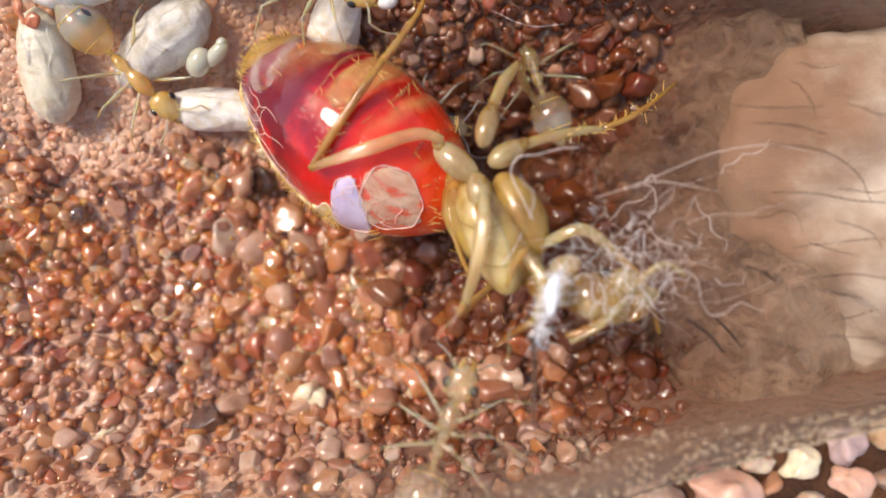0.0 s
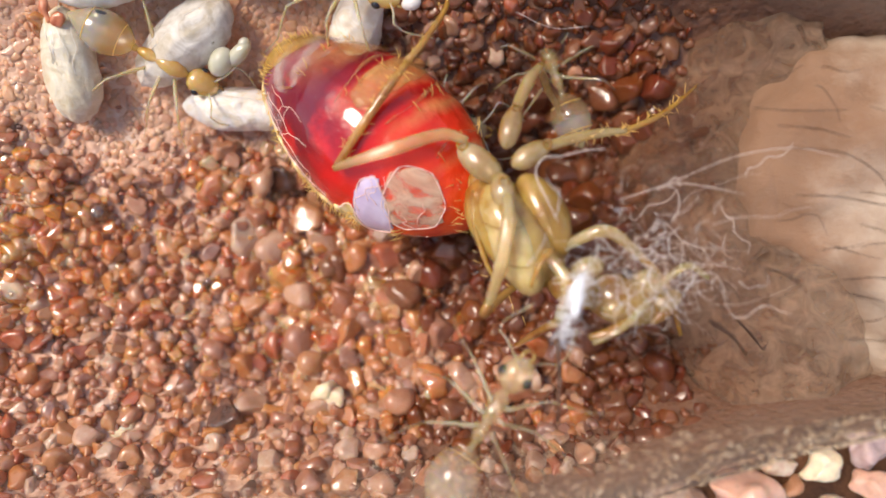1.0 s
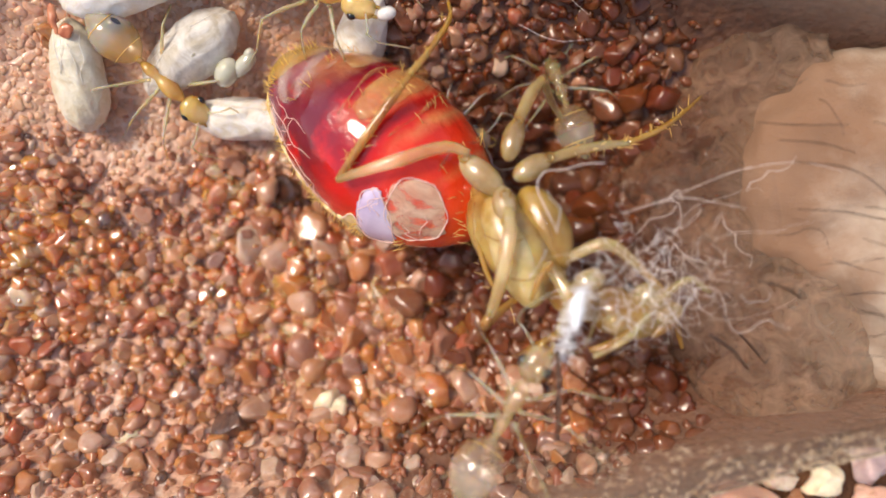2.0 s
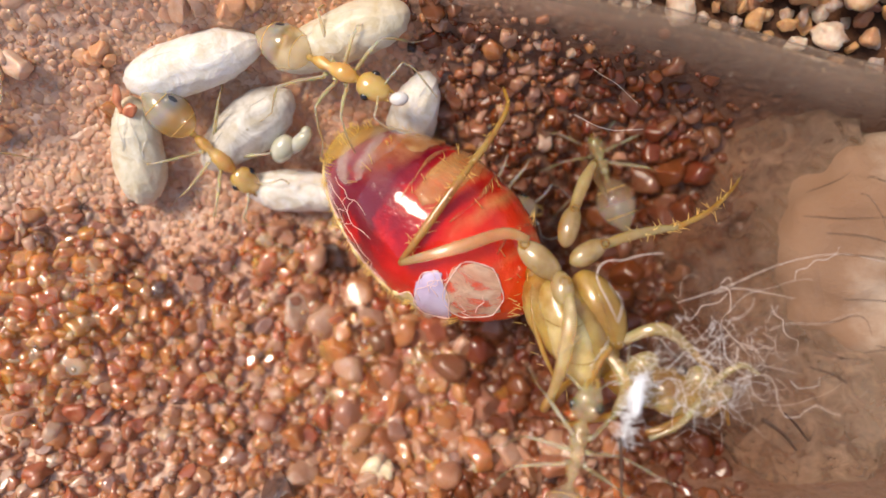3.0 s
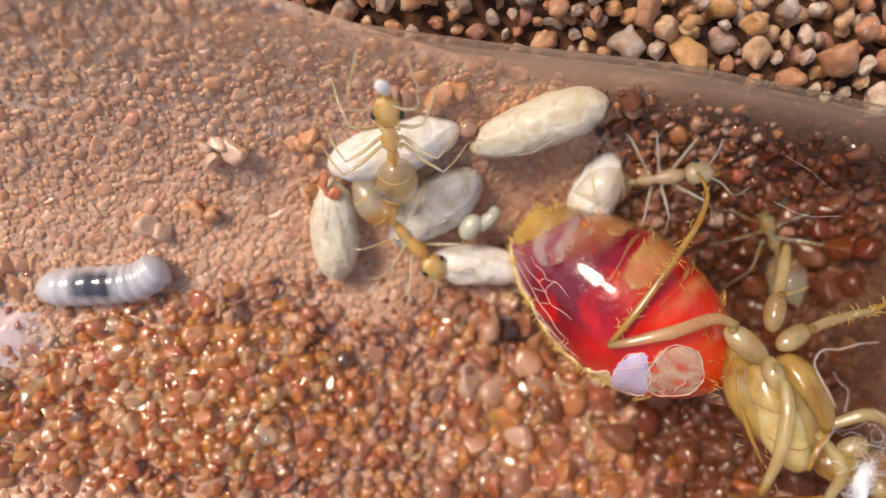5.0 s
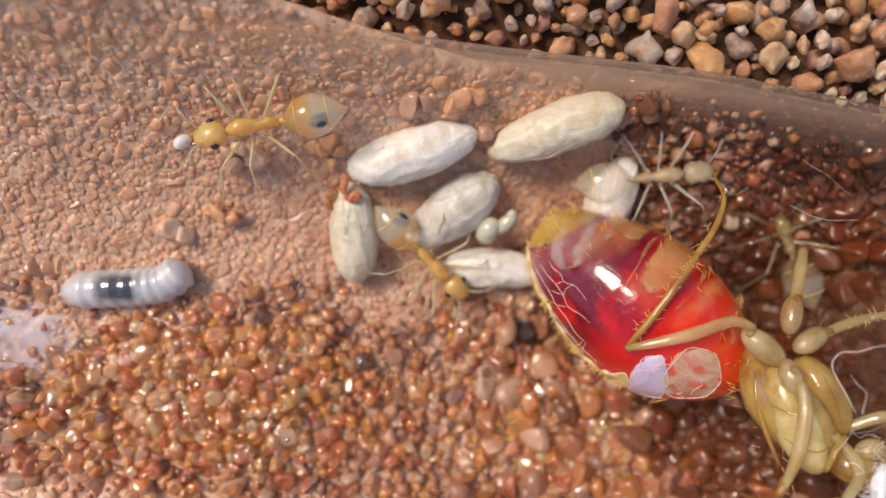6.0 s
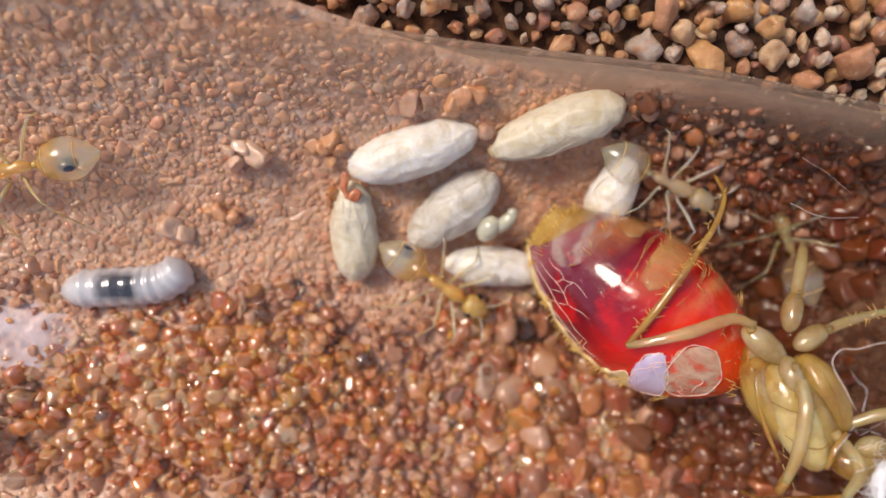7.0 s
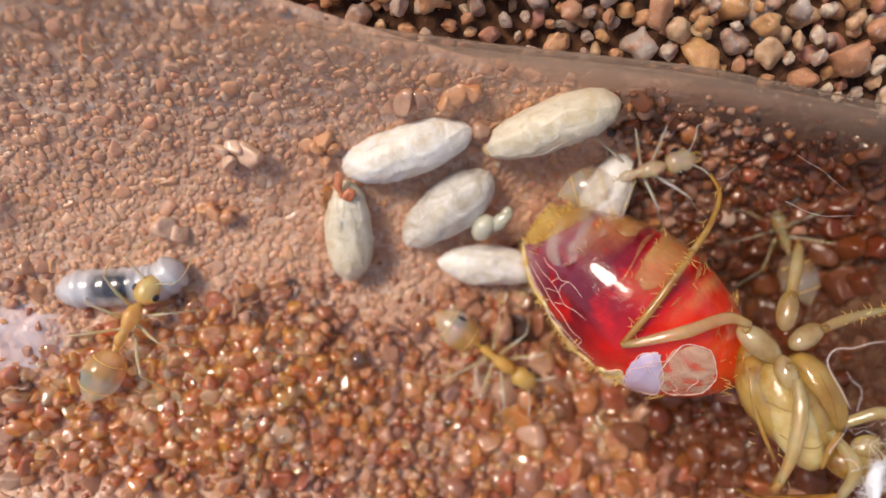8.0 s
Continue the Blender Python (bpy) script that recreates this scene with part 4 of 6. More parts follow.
m.put(Base_Color=m.ramp(m.noise(2.5, 5), (0.35, (0.34, 0.30, 0.26)), (0.65, (0.62, 0.57, 0.50))), Roughness=0.3, Coat_Weight=0.5)
M_PUPA = m.m
m = Mat("cocoon_opening")
m.put(Base_Color=m.ramp(m.noise(3.0, 4), (0.3, (0.42, 0.10, 0.04)), (0.7, (0.66, 0.26, 0.12))), Roughness=0.35, Coat_Weight=0.4)
M_OPENING = m.m
m = Mat("cocoon_cap")
m.put(Base_Color=m.ramp(m.noise(3.0, 4), (0.3, (0.40, 0.27, 0.12)), (0.7, (0.62, 0.48, 0.28))), Roughness=0.5)
M_CAP = m.m


def grain_clump(spots, label, material=None):
    """Reddish grains stuck together."""
    base = Vector(spots[0][:3])
    ob = thing("grain_clump", label, "grain", place(*base))
    rnd = random.Random(len(spots) * 13 + int(base.x * 10))
    for x, y, z, r in spots:
        v, f = CUT[rnd.randrange(len(CUT))]
        part_ob = new("grain", arrays_mesh("grain", v @ turn_of(rnd).T * r, f, material or M_DRY_PIECE))
        part_ob.parent = ob
        part_ob.matrix_basis = place(x - base.x, y - base.y, z - base.z)
    return ob


def big_larva():
    ob = thing("ant_larva", "translucent white segmented ant larva with a dark gut on damp silt", "larva", place(-14.5, 2.35, 3.25))
    line = curve_points([(-2.15, -0.32, 0.2), (-1.0, -0.20, 0.15), (0.2, -0.12, 0.0), (1.1, 0.05, -0.05), (1.8, 0.60, 0.0)], 10)
    n = len(line)
    rs = []
    for k in range(n):
        q = k / (n - 1)
        r = 0.62 * max(0.05, min(1.0, (q / 0.16) ** 0.5)) * (1 - 0.10 * max(0, q - 0.6)) * max(0.05, min(1.0, ((1 - q) / 0.09) ** 0.5))
        rs.append(r * (1 + 0.05 * math.cos(q * 11 * 2 * math.pi)))
    bm = bmesh.new()
    loft(bm, line, rs, rs, 20)
    part("skin", bm, M_LARVA, ob)
    bm = bmesh.new()
    loft(bm, [line[k] + Vector((0, 0, -0.05)) for k in (2, 6, 10, 13, 15)], [0.2, 0.44, 0.50, 0.42, 0.1], [0.2, 0.42, 0.48, 0.42, 0.1], 14)
    part("inner_body", bm, M_FAT, ob, "milky inner tissue")
    bm = bmesh.new()
    loft(bm, [line[k] + Vector((0, 0, -0.03)) for k in (25, 28, 32, 36, 38)], [0.1, 0.44, 0.50, 0.46, 0.2], [0.1, 0.44, 0.50, 0.46, 0.2], 14)
    part("inner_body", bm, M_FAT, ob, "milky inner tissue")
    bm = bmesh.new()
    g0, g1 = int(n * 0.30), int(n * 0.66)
    seg = line[g0:g1]
    rr = [0.16 + 0.36 * math.sin(math.pi * k / (len(seg) - 1)) ** 0.6 for k in range(len(seg))]
    loft(bm, seg, [v * 0.9 for v in rr], [v * 0.9 for v in rr], 16)
    part("gut", bm, M_GUT, ob, "dark blue-black gut showing through")
    return ob


m = Mat("larva_fat")
m.put(Base_Color=m.ramp(m.noise(2.0, 4), (0.3, (0.62, 0.58, 0.56)), (0.7, (0.78, 0.76, 0.74))), Roughness=0.4)
M_FAT = m.m


def young_larvae():
    ob = thing("young_larva", "small glassy pale green young larva lying on a cocoon", "larva", place(-2.9, 4.2, 2.1))
    for name, a, b, r in (("body", (-0.45, -0.35, 0.0), (0.1, 0.35, 0.35), 0.36), ("body", (0.0, -0.1, 0.1), (0.75, 0.5, 0.45), 0.24), ("head", (0.45, 0.35, 0.35), (0.72, 0.62, 0.45), 0.17)):
        bm = bmesh.new()
        oval(bm, a, b, r, r, 14, 9, 0.45)
        part(name, bm, M_YOUNG, ob)
    return ob


# ---- ants ----
def worker(name_label, at, carries=False, pale=False, clear=False):
    """A yellow worker: head along +x, origin at mid-body, feet about 0.9 mm below."""
    ob = thing("worker_ant", name_label, "ant", at, "worker ants")
    shell, leg_shell, crop = (M_STRAW, M_STRAW_LEG, M_STRAW_CROP) if pale else (M_AMBER, M_LEG, M_CROP)
    if clear:
        shell, leg_shell = M_CLEAR, M_CLEAR_LEG
    bm = bmesh.new()
    girth = ((-1.02, 0.02), (-0.95, 0.09), (-0.82, 0.22), (-0.62, 0.40), (-0.38, 0.56), (-0.1, 0.64), (0.18, 0.64), (0.44, 0.56), (0.66, 0.41), (0.80, 0.24), (0.88, 0.08))
    loft(bm, [(x, 0, 0.05 - 0.05 * x) for x, r in girth], [r for x, r in girth], [r * 0.97 for x, r in girth], 20)
    gaster = part("gaster", bm, crop, ob, "translucent amber gaster", place(-1.6, 0, 0))
    bm = bmesh.new()
    oval(bm, (-0.45, 0.22, 0.34), (0.1, 0.34, 0.44), 0.22, 0.16, 12, 7)
    if pale:
        bm.free()
    else:
        part("dark_spot", bm, M_GUT, gaster, "dark crop spot")
    for x, r in ((-0.42, 0.535), (0.50, 0.525)):
        bm = bmesh.new()
        z = 0.05 - 0.05 * x
        ring = [(x, r * 1.01 * math.cos(a), z + r * 0.98 * math.sin(a)) for a in np.linspace(0.2, 2.94, 14)]
        limb(bm, ring, [0.012] * 14, 1, 4)
        part("band", bm, M_HAIR, gaster)
    bm = bmesh.new()
    limb(bm, [(-0.85, 0, -0.02), (-0.72, 0, 0.08), (-0.55, 0, 0.0)], [0.06, 0.11, 0.07])
    part("petiole", bm, shell, ob)
    bm = bmesh.new()
    loft(bm, [(-0.62, 0, 0.0), (-0.5, 0, 0.06), (-0.28, 0, 0.14), (-0.05, 0, 0.06), (0.2, 0, 0.12), (0.5, 0, 0.18), (0.75, 0, 0.12), (0.92, 0, 0.05)],
         [0.05, 0.14, 0.19, 0.13, 0.22, 0.27, 0.19, 0.08], [0.05, 0.16, 0.22, 0.15, 0.24, 0.28, 0.20, 0.08], 16)
    part("thorax", bm, shell, ob)
    bm = bmesh.new()
    loft(bm, [(0.90, 0, 0.06), (0.98, 0, 0.05), (1.15, 0, 0.03), (1.4, 0, 0.0), (1.62, 0, -0.05), (1.80, 0, -0.09), (1.87, 0, -0.1)],
         [0.05, 0.26, 0.38, 0.39, 0.33, 0.23, 0.06], [0.05, 0.20, 0.28, 0.29, 0.23, 0.14, 0.04], 16)
    head = part("head", bm, shell, ob, "golden head with dark eyes")
    for s in (-1, 1):
        bm = bmesh.new()
        oval(bm, (1.16, s * 0.34, 0.05), (1.44, s * 0.35, 0.04), 0.12, 0.13, 12, 7)
        part("eye", bm, M_EYE, head, "glossy black eye")
        bm = bmesh.new()
        limb(bm, [(1.72, s * 0.14, -0.1), (1.95, s * 0.13, -0.13), (2.05, s * 0.03, -0.14)], [0.06, 0.05, 0.02])
        part("mandible", bm, M_JOINT, head)
        bm = bmesh.new()
        limb(bm, [(1.66, s * 0.18, 0.05), (1.9, s * 0.5, 0.42), (2.05, s * 0.85, 0.55)], [0.035, 0.030, 0.030])
        antenna = part("antenna", bm, leg_shell, ob)
        bm = bmesh.new()
        limb(bm, [(2.05, s * 0.85, 0.55), (2.35, s * 0.88, 0.25), (2.75, s * 0.72, -0.15), (3.05, s * 0.6, -0.45)], [0.024, 0.026, 0.028, 0.022])
        part("flagellum", bm, leg_shell, antenna)
    for s in (-1, 1):
        for k, (x, reach, fore) in enumerate(((0.55, 1.55, 1.25), (0.2, 1.75, 0.15), (-0.12, 1.75, -1.35))):
            hip = Vector((x, s * 0.2, -0.08))
            knee = Vector((fore * 0.55, s * reach * 0.62, 0.62))
            ankle = Vector((fore * 0.85, s * reach * 0.98, -0.60))
            toe = Vector((fore * 1.12, s * reach * 1.22, -0.92))
            bm = bmesh.new()
            limb(bm, [(0, 0, 0), tuple(knee * 0.12 + Vector((0, 0, -0.14))), tuple(knee * 0.55), tuple(knee)], [0.085, 0.055, 0.058, 0.032])
            leg = part("leg", bm, leg_shell, ob, "", place(*hip))
            bm = bmesh.new()
            limb(bm, [tuple(knee), tuple(knee.lerp(ankle, 0.5) + Vector((0, s * 0.04, 0.03))), tuple(ankle)], [0.030, 0.036, 0.022])
            part("shin", bm, leg_shell, leg)
            bm = bmesh.new()
            limb(bm, [tuple(ankle), tuple(ankle.lerp(toe, 0.5) + Vector((0, 0, -0.04))), tuple(toe)], [0.020, 0.016, 0.011])
            part("foot", bm, leg_shell, leg)
    if carries:
        bm = bmesh.new()
        oval(bm, (1.95, -0.1, -0.12), (2.45, 0.15, 0.0), 0.2, 0.2, 12, 8)
        part("morsel", bm, M_MORSEL, ob, "small white larva in the jaws")
    return ob


QUEEN = Vector((1.70, 1.96, 0.2))
TIP, WAIST = Vector((-1.50, 4.47, 2.1)), Vector((4.89, -0.55, 3.0))
AXIS = (WAIST - TIP).normalized()
GIRTH = ((0.0, 0.10), (0.03, 0.75), (0.08, 1.18), (0.16, 1.62), (0.28, 2.12), (0.42, 2.46), (0.55, 2.55), (0.68, 2.42), (0.80, 2.05), (0.90, 1.45), (0.96, 0.92), (1.0, 0.40))


def gaster_at(s, q, lift=0.0):
    """A point of the queen's gaster in her own space: s along it from its tip, q degrees round it, 90 on top, 0 towards the near wall."""
    length = (WAIST - TIP).length
    r = float(np.interp(s, [g[0] for g in GIRTH], [g[1] for g in GIRTH]))
    # soft necking at the segment joints
    r *= 1 - 0.020 * sum(math.exp(-(((s - j) / 0.018) ** 2)) for j in (0.22, 0.42, 0.62, 0.80))
    r = r * (1 - 0.11 * max(0.0, -math.cos(radians(q)))) + lift
    c = Vector(((s - 0.5) * length, 0, 0.10 * math.sin(math.pi * s)))
    return c + Vector((0, -math.cos(radians(q)) * r, math.sin(radians(q)) * r * 0.97))


def plate(name, corners, material, parent, label="", lift=0.03, steps=14, torn=0.25):
    """A thin curved plate on the gaster between four corners (s, q)."""
    bm = bmesh.new()
    grid = {}
    a, b, c, d = (Vector(v) for v in corners)
    for layer, h in enumerate((0.03, -0.03)):
        for i in range(steps + 1):
            f = i / steps
            for j in range(steps + 1):
                g = j / steps
                u, v = 2 * f - 1, 2 * g - 1
                u, v = u * math.sqrt(1 - 0.36 * v * v), v * math.sqrt(1 - 0.36 * u * u)
                s, q = a.lerp(b, 0.5 + 0.5 * v).lerp(d.lerp(c, 0.5 + 0.5 * v), 0.5 + 0.5 * u)
                s += 0.022 * torn * noise.noise((i * 0.35, j * 0.35, a.x * 9))
                q += 5.0 * torn * noise.noise((j * 0.35, i * 0.35, a.x * 7 + 3))
                edge = min(1.0, 6 * min(f, 1 - f) + 0.1) * min(1.0, 6 * min(g, 1 - g) + 0.1)
                grid[layer, i, j] = bm.verts.new(gaster_at(s, q, lift + h * edge))
    for i in range(steps):
        for j in range(steps):
            for layer in (0, 1):
                bm.faces.new([grid[layer, u, v] for u, v in ((i, j), (i + 1, j), (i + 1, j + 1), (i, j + 1))])
    for i in range(steps):
        for u, v in (((i, 0), (i + 1, 0)), ((i, steps), (i + 1, steps)), ((0, i), (0, i + 1)), ((steps, i), (steps, i + 1))):
            bm.faces.new((grid[(0, *u)], grid[(0, *v)], grid[(1, *v)], grid[(1, *u)]))
    made = part(name, bm, material, parent, label)
    if name == "plate":
        bm = bmesh.new()
        loop = []
        for k in range(33):
            w = 2 * math.pi * k / 32
            u, v = (min(1.0, max(-1.0, 1.25 * f)) for f in (math.cos(w), math.sin(w)))
            u, v = u * math.sqrt(1 - 0.36 * v * v), v * math.sqrt(1 - 0.36 * u * u)
            s, q = a.lerp(b, 0.5 + 0.5 * v).lerp(d.lerp(c, 0.5 + 0.5 * v), 0.5 + 0.5 * u)
            loop.append(tuple(gaster_at(s + 0.006 * math.sin(5 * w), q, lift + 0.01)))
        limb(bm, loop, [0.016 + 0.008 * math.sin(3 * k) for k in range(33)], 2, 5)
        part("plate_rim", bm, M_VEIN, made)
    return made


def queen_ant():
    ob = thing("queen_ant", "pale yellow queen ant with a swollen red gaster on sand", "ant", place(*QUEEN))
    turn = Matrix.LocRotScale(Vector(((TIP + WAIST) / 2 - QUEEN)) * MM, Matrix((AXIS, Vector((0, 0, 1)).cross(AXIS).normalized(), AXIS.cross(Vector((0, 0, 1)).cross(AXIS).normalized()))).transposed().to_quaternion(), None)
    n = 60
    bm = bmesh.new()
    rings = []
    for i in range(n + 1):
        s = 0.5 - 0.5 * math.cos(math.pi * i / n)
        rings.append([bm.verts.new(gaster_at(s, q)) for q in np.arange(0, 360, 6)])
    for a, b in zip(rings, rings[1:]):
        for j in range(60):
            bm.faces.new((a[j], a[(j + 1) % 60], b[(j + 1) % 60], b[j]))
    bm.faces.new(rings[0])
    bm.faces.new(rings[-1])
    gaster = part("gaster", bm, M_RED, ob, "glossy blood-red liquid-filled gaster", turn)
    # golden and tan see-through folds on the tip and the far flank, belly plates on the near flank
    plate("membrane", ((0.015, 20), (0.015, 200), (0.24, 178), (0.10, 62)), M_TIP, gaster, "golden see-through tip shell", 0.04, 20)
    plate("plate", ((0.605, 45), (0.665, 70), (0.805, 22), (0.70, -2)), M_SKY_PLATE, gaster, "belly plate with a lilac sky reflection in its colour", 0.035, 18, 0.4)
    plate("plate", ((0.665, 72), (0.83, 92), (0.93, 44), (0.79, 18)), M_PLATE, gaster, "pale tan belly plate", 0.035, 18, 0.45)
    plate("plate", ((0.54, -6), (0.61, 38), (0.705, 4), (0.66, -16)), M_HAIRY, gaster, "yellowish belly plate", 0.03)
    rnd = random.Random(4)
    # pale air tubes that fan out from the tip over the dark lobe, with cross links
    fans = []
    for q0, q1, s0, s1 in ((4, 10, 0.10, 0.46), (14, 22, 0.08, 0.52), (27, 30, 0.10, 0.44), (40, 46, 0.12, 0.40), (56, 58, 0.14, 0.34)):
        fans.append([(s0 + (s1 - s0) * f, q0 + (q1 - q0) * f + rnd.uniform(-3, 3)) for f in np.linspace(0, 1, 7)])
    lines = list(fans)
    for a, b in zip(fans, fans[1:]):
        for u in rnd.sample(range(1, 6), 2):
            (s0, q0), (s1, q1) = a[u], b[min(6, u + 1)]
            lines.append([(s0 + (s1 - s0) * f + rnd.uniform(-0.008, 0.008), q0 + (q1 - q0) * f) for f in np.linspace(0, 1, 4)])
    for way in lines:
        bm = bmesh.new()
        limb(bm, [tuple(gaster_at(s, q, 0.012)) for s, q in way], [0.006, *[0.009] * (len(way) - 2), 0.004], 4, 5)
        part("trachea", bm, M_VEIN, gaster, "fine pale air tube")
    # see-through plates of the back, each with a golden hind edge
    for s0, s1, q0, q1 in ((0.20, 0.225, 62, 176), (0.40, 0.415, 84, 178), (0.60, 0.61, 92, 178), (0.78, 0.79, 96, 176)):
        bm = bmesh.new()
        way = [gaster_at(s0 + (s1 - s0) * f + 0.012 * math.sin(7 * f + s0 * 20), q0 + (q1 - q0) * f, 0.02) for f in np.linspace(0, 1, 12)]
        limb(bm, [tuple(p) for p in way], [0.015, *[0.055 + 0.03 * math.sin(5 * k) for k in range(10)], 0.015], 3, 6)
        part("plate_edge", bm, M_TIP if s0 < 0.3 else M_MEMBRANE, gaster, "golden edge of a back plate")
    plate("membrane", ((0.09, 58), (0.11, 150), (0.27, 150), (0.25, 60)), M_MILKY, gaster, "milky see-through membrane", 0.03, 18, 0.6)
    plate("membrane", ((0.42, 88), (0.43, 170), (0.56, 172), (0.54, 92)), M_MEMBRANE, gaster, "tan see-through back plate", 0.03, 16, 0.5)
    plate("membrane", ((0.25, 120), (0.25, 176), (0.38, 176), (0.36, 118)), M_MEMBRANE, gaster, "tan see-through back plate", 0.05, 16, 0.5)
    for k in range(5):
        s, q = rnd.uniform(0.62, 0.85), rnd.uniform(20, 45)
        pts = [gaster_at(s, q, 0.075)]
        for _ in range(4):
            s += rnd.uniform(-0.03, 0.03)
            q += rnd.uniform(2, 9)
            pts.append(gaster_at(s, q, 0.075))
        bm = bmesh.new()
        limb(bm, [tuple(p) for p in pts], [0.012, 0.011, 0.010, 0.008, 0.005], 4, 5)
        part("trachea", bm, M_VEIN, gaster, "fine pale air tube")
    # golden rim along the lower flank and the tip
    for s0, s1, q in ((0.03, 0.30, 8), (0.30, 0.55, 2), (0.55, 0.66, 8)):
        bm = bmesh.new()
        pts = [tuple(gaster_at(s0 + (s1 - s0) * f, q + 8 * math.sin(9 * f), 0.0)) for f in np.linspace(0, 1, 6)]
        limb(bm, pts, [0.04, 0.10, 0.09, 0.11, 0.08, 0.04], 4, 7)
        part("rim_fold", bm, M_HAIRY, gaster, "golden fold")
    bm = bmesh.new()
    for _ in range(150):  # fringe along the lower flank
        j, q = rnd.uniform(0.03, 0.66), rnd.uniform(-6, 12)
        p, tip = gaster_at(j, q, 0.02), gaster_at(j + rnd.uniform(-0.012, 0.012), q - rnd.uniform(2, 9), rnd.uniform(0.12, 0.26))
        limb(bm, [tuple(p), tuple(p.lerp(tip, 0.5)), tuple(tip)], [0.013, 0.010, 0.003], 1, 4)
    for j in (0.04, 0.10, 0.24, 0.44, 0.63, 0.80):
        for _ in range(30 if j < 0.3 else 14):
            q = rnd.uniform(0, 180) if j < 0.2 else rnd.choice((rnd.uniform(-12, 25), rnd.uniform(70, 170)))
            p = gaster_at(j + rnd.uniform(-0.02, 0.02), q)
            tip = gaster_at(max(0.0, j - 0.015), q + rnd.uniform(-4, 4), rnd.uniform(0.14, 0.30))
            limb(bm, [tuple(p), tuple(p.lerp(tip, 0.5)), tuple(tip + Vector((-0.08, 0, 0)))], [0.014, 0.010, 0.003], 1, 4)
    part("hairs", bm, M_HAIR, gaster, "short golden hairs")["kind"] = "stuff"

    def body(name, a, b, side, up, material=M_QUEEN, label="", rough=0.03, parent=None, power=0.5, lean=0.0):
        bm = bmesh.new()
        oval(bm, Vector(a) - QUEEN, Vector(b) - QUEEN, side, up, 20, 14, power, lean)
        roughen(bm, rough, 1.5, a[0])
        return part(name, bm, material, parent or ob, label)

    def line(name, pts, radii, material=M_QLEG, parent=None, label=""):
        bm = bmesh.new()
        limb(bm, [tuple(Vector(p) - QUEEN) for p in pts], radii, 5, 10)
        return part(name, bm, material, parent or ob, label)

    body("petiole", (4.6, 0.55, 4.0), (4.9, 0.05, 4.6), 0.5, 0.5)
    thorax = body("thorax", (4.45, 0.40, 4.2), (6.5, -2.5, 4.9), 0.98, 1.15, label="bulging pale yellow thorax", rough=0.08, power=0.45)
    body("plate", (4.75, 0.15, 4.9), (6.0, -2.75, 5.15), 0.62, 0.82, M_RIDGE, "smooth ivory breast plate", 0.05, thorax, 0.4)
    line("side_rim", [(4.40, 0.0, 4.9), (4.42, -0.8, 5.0), (4.65, -1.7, 5.0), (5.05, -2.6, 4.9)], [0.04, 0.07, 0.07, 0.04], M_JOINT, thorax, "dark amber side rim")
    body("flank", (5.70, 0.40, 4.8), (6.75, -1.75, 4.9), 0.62, 0.80, M_FLANK, "amber flank", 0.10, thorax, 0.45)
    for c, r in (((4.12, 1.15, 5.35), 0.13), ((5.52, 2.1, 5.25), 0.10), ((6.32, 1.15, 5.25), 0.11), ((5.2, -0.55, 5.95), 0.17), ((5.15, 0.15, 5.75), 0.12)):
        bm = bmesh.new()
        ring = [Vector(c) - QUEEN + Vector((r * math.cos(w), r * math.sin(w), 0.03 * math.sin(2 * w))) for w in np.linspace(0, 2 * math.pi, 14)]
        limb(bm, [tuple(p) for p in ring], [0.035] * 14, 2, 6)
        part("joint_ring", bm, M_JOINT, thorax, "amber ring of a hip joint")
    for pts in ([(4.62, -0.85, 5.42), (4.95, -1.02, 5.80), (5.35, -1.05, 5.95), (5.7, -0.9, 5.75)], [(4.95, -1.75, 5.42), (5.25, -1.95, 5.80), (5.65, -2.0, 5.92), (6.0, -1.9, 5.7)], [(5.95, 0.0, 5.6), (6.2, -0.7, 5.75), (6.3, -1.4, 5.85)]):
        bm = bmesh.new()
        limb(bm, [tuple(Vector(v) - QUEEN) for v in pts], [0.01, *[0.018] * (len(pts) - 2), 0.01], 4, 6)
        part("suture", bm, M_JOINT, thorax, "brown seam")
    body("neck", (6.3, -2.3, 5.0), (7.8, -2.9, 5.2), 0.5, 0.55)
    head = body("head", (7.3, -2.6, 5.1), (9.2, -3.2, 5.0), 0.66, 0.70, label="yellow head half wrapped in cotton threads", power=0.45)
    for a, b, s in (((7.6, -3.2, 5.4), (8.3, -2.9, 5.5), 0.34), ((8.4, -2.4, 5.4), (9.2, -2.5, 5.5), 0.36), ((8.9, -3.1, 5.3), (9.7, -2.7, 5.3), 0.3), ((6.9, -2.2, 5.3), (7.7, -1.9, 5.4), 0.3)):
        body("lobe", a, b, s, s, M_QLEG, "clear yellow lobe", 0.03, head)
    line("palp", [(7.2, -3.75, 5.9), (7.7, -3.6, 6.0), (8.2, -3.35, 5.9)], [0.07, 0.13, 0.10], M_JOINT, head)
    line("palp", [(6.3, -1.55, 6.0), (5.95, -1.95, 6.1), (5.75, -2.5, 6.0)], [0.06, 0.09, 0.05], M_JOINT, head)
    body("eye", (8.1, -2.15, 5.6), (8.42, -2.25, 5.6), 0.14, 0.13, M_EYE, parent=head)
    body("mandible", (8.9, -3.5, 5.3), (9.6, -3.0, 5.3), 0.14, 0.14, M_JOINT, parent=head)
    line("antenna", [(8.7, -2.9, 5.8), (8.0, -3.5, 6.1), (7.3, -3.9, 5.9)], [0.1, 0.09, 0.08])
